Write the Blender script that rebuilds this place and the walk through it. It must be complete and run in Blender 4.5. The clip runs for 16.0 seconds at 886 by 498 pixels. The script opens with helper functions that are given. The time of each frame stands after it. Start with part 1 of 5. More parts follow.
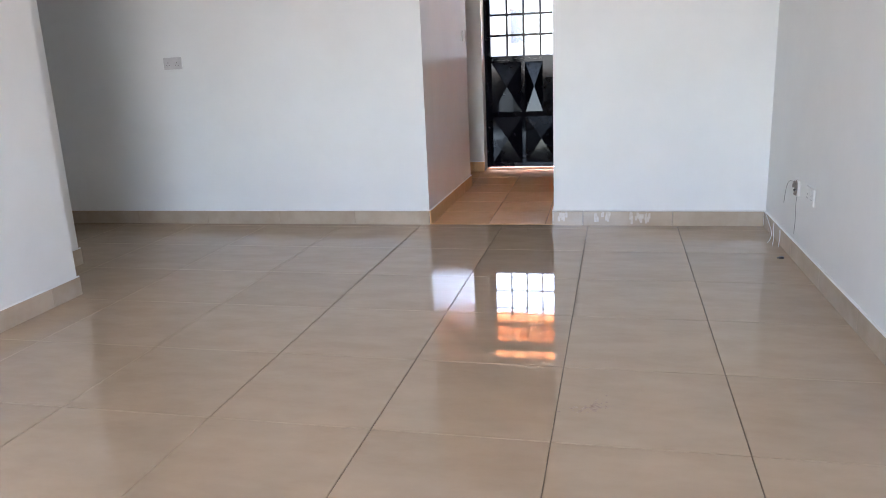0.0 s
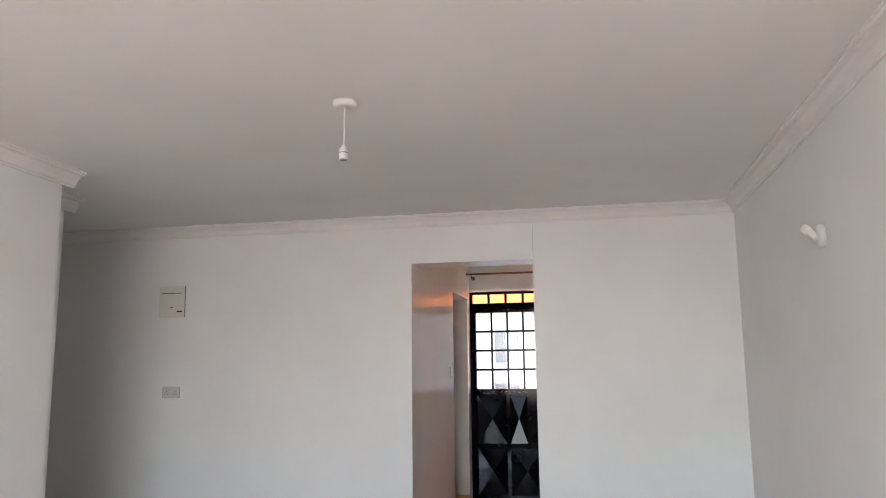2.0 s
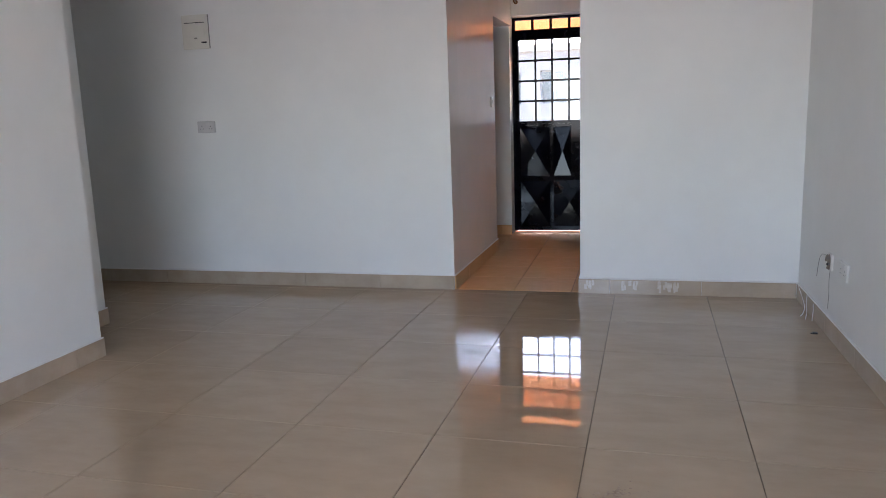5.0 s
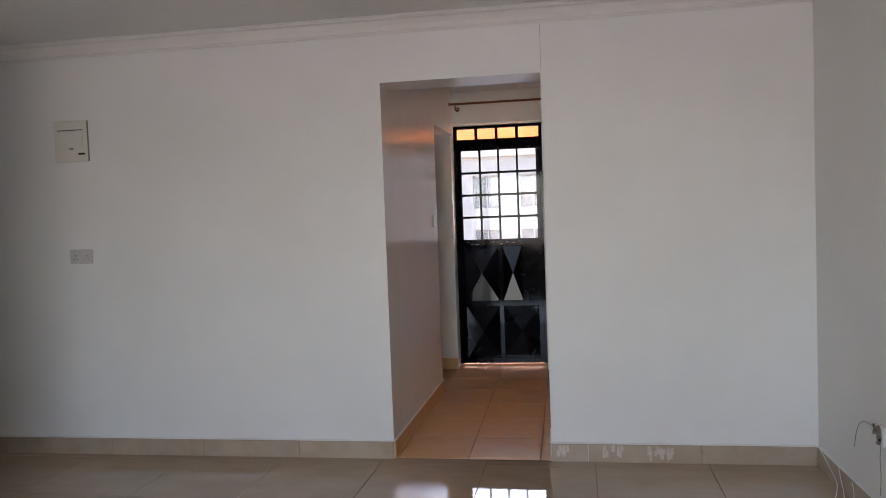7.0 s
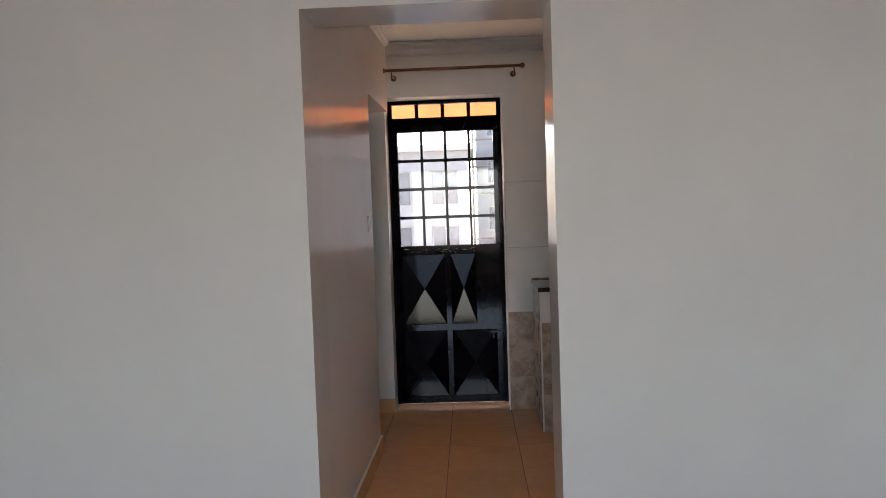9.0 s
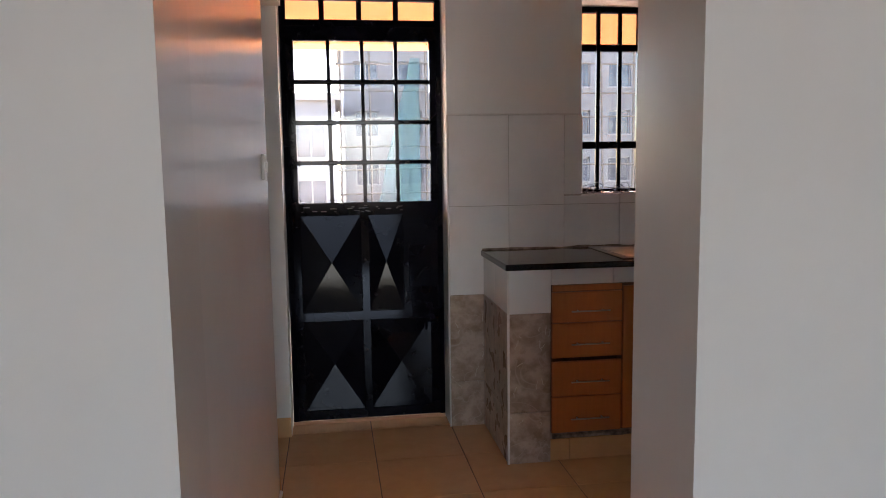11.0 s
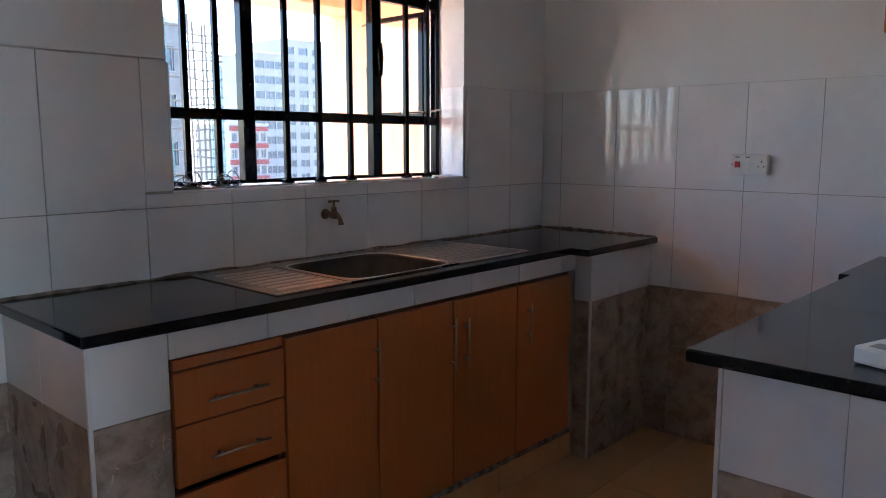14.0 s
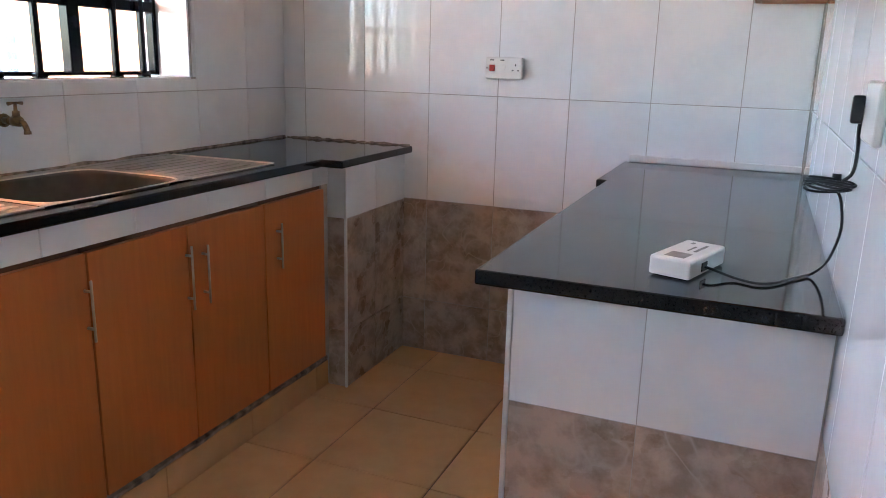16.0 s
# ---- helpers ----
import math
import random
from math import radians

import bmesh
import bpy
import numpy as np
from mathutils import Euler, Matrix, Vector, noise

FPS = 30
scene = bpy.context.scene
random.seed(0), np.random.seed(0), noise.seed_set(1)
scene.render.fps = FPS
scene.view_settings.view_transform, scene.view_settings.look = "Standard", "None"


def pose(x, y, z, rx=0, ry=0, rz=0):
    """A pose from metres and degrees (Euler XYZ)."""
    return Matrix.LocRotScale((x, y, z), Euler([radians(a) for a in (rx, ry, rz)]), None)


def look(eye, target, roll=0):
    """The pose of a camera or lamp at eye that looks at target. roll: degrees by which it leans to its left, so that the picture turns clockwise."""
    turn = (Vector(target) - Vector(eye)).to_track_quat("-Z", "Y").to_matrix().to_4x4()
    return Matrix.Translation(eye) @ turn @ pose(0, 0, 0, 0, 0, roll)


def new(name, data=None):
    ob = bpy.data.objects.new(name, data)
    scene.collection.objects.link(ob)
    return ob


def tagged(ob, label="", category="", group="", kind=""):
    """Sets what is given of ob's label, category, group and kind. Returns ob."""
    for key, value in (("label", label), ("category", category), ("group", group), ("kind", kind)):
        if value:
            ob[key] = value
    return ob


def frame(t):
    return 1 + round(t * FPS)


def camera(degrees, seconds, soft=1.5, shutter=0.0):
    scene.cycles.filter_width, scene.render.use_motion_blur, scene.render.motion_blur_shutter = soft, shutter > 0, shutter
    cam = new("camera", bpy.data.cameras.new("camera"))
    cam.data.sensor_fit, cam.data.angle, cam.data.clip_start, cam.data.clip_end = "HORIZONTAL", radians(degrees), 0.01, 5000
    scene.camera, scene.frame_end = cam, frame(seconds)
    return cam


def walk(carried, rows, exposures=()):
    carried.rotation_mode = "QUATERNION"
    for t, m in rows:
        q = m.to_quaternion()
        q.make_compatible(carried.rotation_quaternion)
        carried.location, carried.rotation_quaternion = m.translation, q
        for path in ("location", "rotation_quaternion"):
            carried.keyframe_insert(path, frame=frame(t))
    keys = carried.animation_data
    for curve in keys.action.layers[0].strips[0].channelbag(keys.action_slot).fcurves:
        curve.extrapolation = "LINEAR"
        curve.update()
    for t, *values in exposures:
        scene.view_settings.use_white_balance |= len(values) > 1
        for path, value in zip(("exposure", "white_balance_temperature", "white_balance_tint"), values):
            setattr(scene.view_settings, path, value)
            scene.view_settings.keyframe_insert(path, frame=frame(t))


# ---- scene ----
cam = camera(60.9, 16.0, soft=0.95)
PATH = [
    (0, (1.232, -5.184, 1.193), (0.815, -3.294, 0.691), -2.5),
    (0.5, (1.235, -5.254, 1.241), (0.848, -3.312, 0.962), -1.5),
    (1, (1.241, -5.298, 1.285), (0.918, -3.324, 1.244), -0.7),
    (1.5, (1.239, -5.326, 1.324), (0.892, -3.364, 1.49), -0.6),
    (2, (1.242, -5.357, 1.37), (0.878, -3.415, 1.68), -0.7),
    (2.5, (1.241, -5.373, 1.37), (0.893, -3.416, 1.594), -1.0),
    (3, (1.248, -5.357, 1.314), (0.926, -3.384, 1.288), -1.4),
    (3.5, (1.233, -5.328, 1.258), (0.87, -3.382, 0.972), -1.3),
    (3.7, (1.257, -5.324, 1.233), (0.879, -3.393, 0.878), -1.6),
    (5.8, (1.248, -4.837, 1.307), (0.717, -2.941, 0.96), -1.8),
    (6, (1.215, -4.737, 1.339), (0.714, -2.827, 1.02), -1.4),
    (6.5, (1.082, -4.44, 1.36), (0.708, -2.488, 1.135), -1.8),
    (7, (0.995, -4.137, 1.385), (0.675, -2.165, 1.291), -2.1),
    (7.5, (0.915, -3.772, 1.427), (0.536, -1.809, 1.37), -2.3),
    (8, (0.773, -3.43, 1.395), (0.606, -1.438, 1.354), -3.3),
    (8.2, (0.725, -3.294, 1.406), (0.608, -1.298, 1.361), -4.0),
    (10.3, (0.356, -1.701, 1.383), (0.363, 0.288, 1.174), 1.8),
    (10.5, (0.312, -1.563, 1.365), (0.362, 0.427, 1.173), 1.1),
    (11, (0.258, -1.224, 1.345), (0.546, 0.741, 1.111), -0.8),
    (11.5, (0.244, -0.87, 1.353), (0.603, 1.089, 1.171), -1.9),
    (12, (0.198, -0.551, 1.337), (0.771, 1.356, 1.151), -0.6),
    (12.5, (0.167, -0.294, 1.349), (1.038, 1.488, 1.097), -0.5),
    (13, (0.266, -0.036, 1.314), (1.269, 1.683, 1.119), -3.4),
    (13.5, (0.314, 0.143, 1.309), (1.601, 1.653, 1.064), -1.1),
    (14, (0.346, 0.247, 1.311), (1.807, 1.585, 1.034), 0.0),
    (14.5, (0.483, 0.349, 1.289), (1.974, 1.651, 1.0), -0.8),
    (15, (0.611, 0.4, 1.253), (2.193, 1.559, 0.859), 1.2),
    (15.5, (0.607, 0.444, 1.243), (2.323, 1.352, 0.764), 1.5),
    (16, (0.585, 0.456, 1.251), (2.378, 1.198, 0.765), 1.5),
]
walk(cam, [(t, look(eye, target, roll)) for t, eye, target, roll in PATH],
     [(0, 4.65, 6300, 20), (0.5, 4.15, 6250, 20), (1, 4.1, 6550, 21), (1.5, 4.25, 6700, 21), (2.5, 4.25, 6850, 21), (3, 4.2, 6700, 19), (3.5, 4.0, 6350, 20), (6, 4.0, 6250, 20),
      (6.5, 3.72, 6600, 22), (7.5, 3.82, 6800, 21), (8, 3.65, 6850, 20), (10.5, 3.65, 6650, 20), (11, 3.75, 6700, 22), (11.5, 3.75, 6500, 22), (12, 3.9, 6100, 18), (12.5, 3.95, 6050, 19),
      (13, 3.75, 5600, 16), (14, 3.85, 5350, 12), (14.5, 3.9, 5350, 12), (15, 4.55, 5550, 15), (15.5, 4.95, 5500, 13), (16, 5.35, 5500, 10)])

# ---- light ----
SUN_TO = Vector((0.10, 0.66, 0.68)).normalized()
world = bpy.data.worlds.new("sky")
scene.world = world
world.use_nodes = True
wn = world.node_tree.nodes
sky = wn.new("ShaderNodeTexSky")
sky.sky_type = "NISHITA"
sky.sun_disc = False
sky.sun_elevation = math.asin(SUN_TO.z)
sky.sun_rotation = math.atan2(SUN_TO.x, SUN_TO.y)
wn["Background"].inputs["Strength"].default_value = 0.115
world.node_tree.links.new(sky.outputs[0], wn["Background"].inputs["Color"])

sun_data = bpy.data.lights.new("sun", "SUN")
sun_data.energy, sun_data.angle, sun_data.color = 5.0, radians(0.5), (1.0, 0.95, 0.87)
sun = new("sun", sun_data)
sun.matrix_world = look((0, 0, 30), Vector((0, 0, 30)) - SUN_TO)

# daylight from the sky through the wide window in the living room's rear wall
day = bpy.data.lights.new("rear_window_daylight", "AREA")
day.shape, day.size, day.size_y = "RECTANGLE", 2.1, 1.45
day.energy, day.color = 3.6, (0.76, 0.89, 1.0)
day_lamp = new("rear_window_daylight", day)
day_lamp.matrix_world = look((0.40, -7.40, 1.42), (0.40, -5.40, 0.85))


# ---- materials ----
def shader(name, color, rough=0.5, metal=0.0, var=0.0, scale=8.0, stretch=(1, 1, 1), color2=None, bump=0.0, bump_scale=60.0,
           bump_dist=0.002, spec=0.5, random_hue=0.0, coords="Object", rough_var=0.0, coat=0.0, detail=5.0, sharp=(0.35, 0.65), veins=None):
    """A principled material whose colour wanders between two tones, with fine relief."""
    m = bpy.data.materials.new(name)
    m.use_nodes = True
    nt = m.node_tree
    bsdf = nt.nodes["Principled BSDF"]
    bsdf.inputs["Roughness"].default_value = rough
    bsdf.inputs["Metallic"].default_value = metal
    bsdf.inputs["Specular IOR Level"].default_value = spec
    bsdf.inputs["Coat Weight"].default_value = coat
    bsdf.inputs["Coat Roughness"].default_value = 0.06
    tc = nt.nodes.new("ShaderNodeTexCoord")
    mp = nt.nodes.new("ShaderNodeMapping")
    mp.inputs["Scale"].default_value = stretch
    nt.links.new(tc.outputs[coords], mp.inputs["Vector"])
    info = nt.nodes.new("ShaderNodeObjectInfo")
    shift = nt.nodes.new("ShaderNodeVectorMath")
    shift.operation = "MULTIPLY_ADD"
    spread = nt.nodes.new("ShaderNodeCombineXYZ")
    for k in range(3):
        nt.links.new(info.outputs["Random"], spread.inputs[k])
    nt.links.new(spread.outputs[0], shift.inputs[0])
    shift.inputs[1].default_value = (37.0, 53.0, 71.0)
    nt.links.new(mp.outputs[0], shift.inputs[2])
    n1 = nt.nodes.new("ShaderNodeTexNoise")
    n1.inputs["Scale"].default_value = scale
    n1.inputs["Detail"].default_value = detail
    n1.inputs["Roughness"].default_value = 0.62
    nt.links.new(shift.outputs[0], n1.inputs["Vector"])
    ramp = nt.nodes.new("ShaderNodeMapRange")
    ramp.inputs["From Min"].default_value, ramp.inputs["From Max"].default_value = sharp
    nt.links.new(n1.outputs["Fac"], ramp.inputs["Value"])
    mix = nt.nodes.new("ShaderNodeMix")
    mix.data_type = "RGBA"
    c2 = color2 or tuple(max(0.0, c * (1 - var)) for c in color)
    mix.inputs["A"].default_value = (*color, 1)
    mix.inputs["B"].default_value = (*c2, 1)
    nt.links.new(ramp.outputs[0], mix.inputs["Factor"])
    out = mix.outputs["Result"]
    if veins:
        vein_color, vein_width = veins
        nv = nt.nodes.new("ShaderNodeTexNoise")
        nv.inputs["Scale"].default_value = scale * 0.45
        nv.inputs["Detail"].default_value = 2
        nv.inputs["Distortion"].default_value = 1.2
        nt.links.new(shift.outputs[0], nv.inputs["Vector"])
        off = nt.nodes.new("ShaderNodeMath")
        off.operation = "SUBTRACT"
        off.inputs[1].default_value = 0.5
        nt.links.new(nv.outputs["Fac"], off.inputs[0])
        size = nt.nodes.new("ShaderNodeMath")
        size.operation = "ABSOLUTE"
        nt.links.new(off.outputs[0], size.inputs[0])
        line = nt.nodes.new("ShaderNodeMapRange")
        line.inputs["From Min"].default_value, line.inputs["From Max"].default_value = 0.0, vein_width
        line.inputs["To Min"].default_value, line.inputs["To Max"].default_value = 0.4, 0.0
        nt.links.new(size.outputs[0], line.inputs["Value"])
        here = nt.nodes.new("ShaderNodeMath")
        here.operation = "MULTIPLY"
        nt.links.new(line.outputs[0], here.inputs[0])
        nt.links.new(ramp.outputs[0], here.inputs[1])
        veined = nt.nodes.new("ShaderNodeMix")
        veined.data_type = "RGBA"
        veined.inputs["B"].default_value = (*vein_color, 1)
        nt.links.new(out, veined.inputs["A"])
        nt.links.new(here.outputs[0], veined.inputs["Factor"])
        out = veined.outputs["Result"]
    if random_hue:
        hs = nt.nodes.new("ShaderNodeHueSaturation")
        span = nt.nodes.new("ShaderNodeMapRange")
        span.inputs["To Min"].default_value, span.inputs["To Max"].default_value = 1 - random_hue, 1 + random_hue
        nt.links.new(info.outputs["Random"], span.inputs["Value"])
        nt.links.new(span.outputs[0], hs.inputs["Value"])
        nt.links.new(out, hs.inputs["Color"])
        out = hs.outputs["Color"]
    nt.links.new(out, bsdf.inputs["Base Color"])
    if rough_var:
        n3 = nt.nodes.new("ShaderNodeTexNoise")
        n3.inputs["Scale"].default_value = scale * 0.7
        n3.inputs["Detail"].default_value = 6
        nt.links.new(shift.outputs[0], n3.inputs["Vector"])
        rr = nt.nodes.new("ShaderNodeMapRange")
        rr.inputs["From Min"].default_value, rr.inputs["From Max"].default_value = 0.35, 0.7
        rr.inputs["To Min"].default_value, rr.inputs["To Max"].default_value = rough, rough + rough_var
        nt.links.new(n3.outputs["Fac"], rr.inputs["Value"])
        nt.links.new(rr.outputs[0], bsdf.inputs["Roughness"])
    if bump:
        n2 = nt.nodes.new("ShaderNodeTexNoise")
        n2.inputs["Scale"].default_value = bump_scale
        n2.inputs["Detail"].default_value = 4
        nt.links.new(shift.outputs[0], n2.inputs["Vector"])
        b = nt.nodes.new("ShaderNodeBump")
        b.inputs["Strength"].default_value = bump
        b.inputs["Distance"].default_value = bump_dist
        nt.links.new(n2.outputs["Fac"], b.inputs["Height"])
        nt.links.new(b.outputs[0], bsdf.inputs["Normal"])
        if coat:
            nt.links.new(b.outputs[0], bsdf.inputs["Coat Normal"])
    return m


PAINT = shader("wall_paint", (0.83, 0.83, 0.81), 0.42, var=0.05, scale=1.6, bump=0.25, bump_scale=24, bump_dist=0.002, spec=0.3, rough_var=0.15)
SILK = shader("silk_paint", (0.83, 0.765, 0.725), 0.23, var=0.05, scale=2.2, spec=0.36, rough_var=0.03)
CEIL = shader("ceiling_paint", (0.87, 0.86, 0.835), 0.75, var=0.05, scale=1.1, bump=0.15, bump_scale=30, spec=0.2)
PLASTER = shader("cornice_plaster", (0.82, 0.80, 0.77), 0.6, var=0.06, scale=6, bump=0.2, bump_scale=40, spec=0.25)
PORCELAIN = shader("polished_porcelain", (0.43, 0.315, 0.212), 0.018, color2=(0.385, 0.278, 0.183), scale=3.5, stretch=(1, 2.2, 1), random_hue=0.03, rough_var=0.035,
                   bump=0.02, bump_scale=5, bump_dist=0.001, spec=0.62)
CERAMIC = shader("floor_ceramic", (0.71, 0.42, 0.205), 0.22, color2=(0.66, 0.385, 0.18), scale=11, random_hue=0.03, rough_var=0.04, spec=0.4)
SKIRT = shader("skirting_porcelain", (0.50, 0.405, 0.31), 0.16, color2=(0.44, 0.345, 0.255), scale=6, random_hue=0.05, rough_var=0.1, spec=0.5)
GROUT_DARK = shader("dark_grout", (0.20, 0.14, 0.09), 0.85, var=0.4, scale=14)
GROUT = shader("tile_grout", (0.50, 0.46, 0.41), 0.85, var=0.3, scale=10)
WHITE_TILE = shader("white_wall_tile", (0.84, 0.835, 0.825), 0.015, color2=(0.745, 0.745, 0.745), spec=0.36, scale=3.2, sharp=(0.42, 0.75), random_hue=0.02, bump=0.012, bump_scale=4, bump_dist=0.001, rough_var=0.02)
# white tile whose tone turns brownish in broad patches
PATCHY_TILE = shader("patchy_white_wall_tile", (0.83, 0.825, 0.81), 0.02, color2=(0.66, 0.545, 0.44), spec=0.34, scale=2.2, sharp=(0.50, 0.85), rough_var=0.05)
BROWN_TILE = shader("brown_stone_tile", (0.50, 0.385, 0.31), 0.24, color2=(0.31, 0.225, 0.165), scale=13, random_hue=0.07, bump=0.2, bump_scale=30, rough_var=0.2, detail=10, sharp=(0.40, 0.60), veins=((0.66, 0.57, 0.49), 0.02))
TRIM = shader("white_plastic_trim", (0.78, 0.76, 0.73), 0.35, var=0.1, scale=20)
GRANITE = shader("black_granite", (0.010, 0.0098, 0.011), 0.045, color2=(0.0135, 0.013, 0.0135), scale=240, rough_var=0.07, spec=0.4, sharp=(0.5, 0.75))
BEECH = shader("beech_laminate", (0.55, 0.178, 0.043), 0.34, color2=(0.49, 0.152, 0.035), scale=7, stretch=(9, 9, 0.7), random_hue=0.03, bump=0.05, bump_scale=60, rough_var=0.1, sharp=(0.3, 0.7))
BEECH_DARK = shader("cabinet_interior", (0.16, 0.075, 0.03), 0.6, var=0.3, scale=9, stretch=(6, 6, 0.7))
STEEL = shader("stainless_steel", (0.66, 0.62, 0.57), 0.36, metal=1.0, var=0.12, scale=14, stretch=(1, 8, 1), rough_var=0.1)
# same steel as the ribs; the boards' dark reflections are put into the colour
STEEL_BOARD = shader("dark_reflection_drainer_steel", (0.30, 0.275, 0.25), 0.34, metal=1.0, var=0.25, scale=12, stretch=(1, 8, 1), rough_var=0.12)
# the bowl's inner shade is put into this near-black base colour
STEEL_BOWL = shader("dull_shaded_bowl_steel", (0.075, 0.068, 0.062), 0.30, metal=1.0, color2=(0.05, 0.045, 0.04), scale=9, rough_var=0.12)
CHROME = shader("chrome", (0.62, 0.57, 0.51), 0.28, metal=1.0, var=0.15, scale=30)
BLACK = shader("black_gloss_enamel", (0.0035, 0.0035, 0.0065), 0.04, var=0.4, scale=6, bump=0.10, bump_scale=6, bump_dist=0.003, rough_var=0.05, spec=0.12)
BRASS = shader("aged_brass", (0.26, 0.165, 0.075), 0.34, metal=1.0, color2=(0.11, 0.07, 0.045), scale=35)
PLASTIC = shader("white_plastic", (0.78, 0.77, 0.74), 0.3, var=0.04, scale=20)
IVORY = shader("ivory_plastic", (0.73, 0.705, 0.635), 0.35, var=0.05, scale=12)
DULL_WHITE = shader("dull_white_plastic", (0.60, 0.58, 0.575), 0.4, var=0.08, scale=20)
RED = shader("red_plastic", (0.55, 0.03, 0.02), 0.3, var=0.1)
DARK = shader("dark_plastic", (0.012, 0.012, 0.013), 0.35, var=0.3, scale=20)
GREY = shader("grey_print", (0.30, 0.29, 0.27), 0.5, var=0.3, scale=40)
ROD = shader("bronze_rod", (0.30, 0.15, 0.08), 0.3, metal=0.7, var=0.3, scale=18)
MORTAR = shader("mortar_bead", (0.42, 0.34, 0.27), 0.9, var=0.75, scale=25, bump=0.8, bump_scale=70, bump_dist=0.004)
ORANGE = shader("orange_render", (0.72, 0.36, 0.185), 0.7, var=0.1, scale=2.5, bump=0.3, bump_scale=50)
BALC_FLOOR = shader("balcony_screed", (0.70, 0.53, 0.38), 0.6, var=0.25, scale=6, bump=0.3)
CONCRETE = shader("raw_concrete", (0.42, 0.40, 0.37), 0.85, var=0.3, scale=0.6, bump=0.3, bump_scale=6)
STONE = shader("grey_block_facade", (0.22, 0.214, 0.208), 0.85, var=0.25, scale=0.9)
FACADE = shader("pale_facade", (0.26, 0.254, 0.25), 0.8, var=0.12, scale=0.3)
FACADE_RED = shader("red_facade", (0.20, 0.045, 0.04), 0.8, var=0.15, scale=0.4)
# haze of the distance is mixed into this paler glass colour
FAR_GLASS = shader("hazed_far_window_glass", (0.09, 0.10, 0.12), 0.12, var=0.3, scale=2)
NET = shader("green_scaffold_net", (0.10, 0.25, 0.24), 0.8, var=0.35, scale=0.7)
POLE = shader("timber_scaffold_pole", (0.17, 0.145, 0.115), 0.8, var=0.3, scale=3)
NET_MIX = NET.node_tree.nodes.new("ShaderNodeMixShader")
NET_MIX.inputs[0].default_value = 0.62
NET_CLEAR = NET.node_tree.nodes.new("ShaderNodeBsdfTransparent")
NET.node_tree.links.new(NET.node_tree.nodes["Principled BSDF"].outputs[0], NET_MIX.inputs[1])
NET.node_tree.links.new(NET_CLEAR.outputs[0], NET_MIX.inputs[2])
NET.node_tree.links.new(NET_MIX.outputs[0], NET.node_tree.nodes["Material Output"].inputs["Surface"])
EARTH = shader("dusty_ground", (0.30, 0.23, 0.17), 0.95, var=0.35, scale=0.08)
SMEAR = shader("dried_paint_smear", (0.60, 0.54, 0.47), 0.45, color2=(0.50, 0.42, 0.34), scale=40)
CLAY = shader("stripped_cable_sheath", (0.30, 0.25, 0.21), 0.6, var=0.4, scale=60)


def glass_material():
    """Thin window glass: clear, with the gloss of its angle."""
    m = bpy.data.materials.new("window_glass")
    m.use_nodes = True
    nt = m.node_tree
    nt.nodes.remove(nt.nodes["Principled BSDF"])
    clear = nt.nodes.new("ShaderNodeBsdfTransparent")
    clear.inputs["Color"].default_value = (0.93, 0.95, 0.95, 1)
    gloss = nt.nodes.new("ShaderNodeBsdfGlossy")
    gloss.inputs["Roughness"].default_value = 0.03
    facing = nt.nodes.new("ShaderNodeLayerWeight")
    facing.inputs["Blend"].default_value = 0.5
    steep = nt.nodes.new("ShaderNodeMath")
    steep.operation = "POWER"
    steep.inputs[1].default_value = 4.0
    nt.links.new(facing.outputs["Facing"], steep.inputs[0])
    fres = nt.nodes.new("ShaderNodeMath")
    fres.operation = "MULTIPLY_ADD"
    fres.inputs[1].default_value, fres.inputs[2].default_value = 0.7, 0.03
    nt.links.new(steep.outputs[0], fres.inputs[0])
    mixer = nt.nodes.new("ShaderNodeMixShader")
    nt.links.new(fres.outputs[0], mixer.inputs[0])
    nt.links.new(clear.outputs[0], mixer.inputs[1])
    nt.links.new(gloss.outputs[0], mixer.inputs[2])
    nt.links.new(mixer.outputs[0], nt.nodes["Material Output"].inputs["Surface"])
    return m


GLASS = glass_material()


# ---- building helpers ----
def finish(bm, name, material, smooth=False):
    bmesh.ops.recalc_face_normals(bm, faces=bm.faces[:])
    me = bpy.data.meshes.new(name)
    bm.to_mesh(me)
    bm.free()
    me.materials.append(material)
    if smooth:
        for p in me.polygons:
            p.use_smooth = True
    return me


def part(name, bm, material, parent=None, label="", smooth=False):
    ob = new(name, finish(bm, name, material, smooth))
    if parent:
        ob.parent = parent
    if label:
        ob["label"] = label
    return ob


def thing(name, at, label, category, group="", kind=""):
    """An empty at a thing's base, which carries its parts."""
    ob = new(name)
    ob.empty_display_size = 0.05
    ob.matrix_world = at if isinstance(at, Matrix) else Matrix.Translation(at)
    return tagged(ob, label, category, group, kind)


def box(bm, x0, x1, y0, y1, z0, z1, bevel=0.0):
    geo = bmesh.ops.create_cube(bm, size=1.0)
    verts = geo["verts"]
    for v in verts:
        v.co = ((x0 + x1) / 2 + v.co.x * (x1 - x0), (y0 + y1) / 2 + v.co.y * (y1 - y0), (z0 + z1) / 2 + v.co.z * (z1 - z0))
    if bevel:
        edges = list({e for v in verts for e in v.link_edges})
        bmesh.ops.bevel(bm, geom=edges, offset=bevel, segments=2, affect="EDGES", profile=0.5)
    return bm


def boxes(*specs, bevel=0.0):
    bm = bmesh.new()
    for s in specs:
        box(bm, *s, bevel=bevel)
    return bm


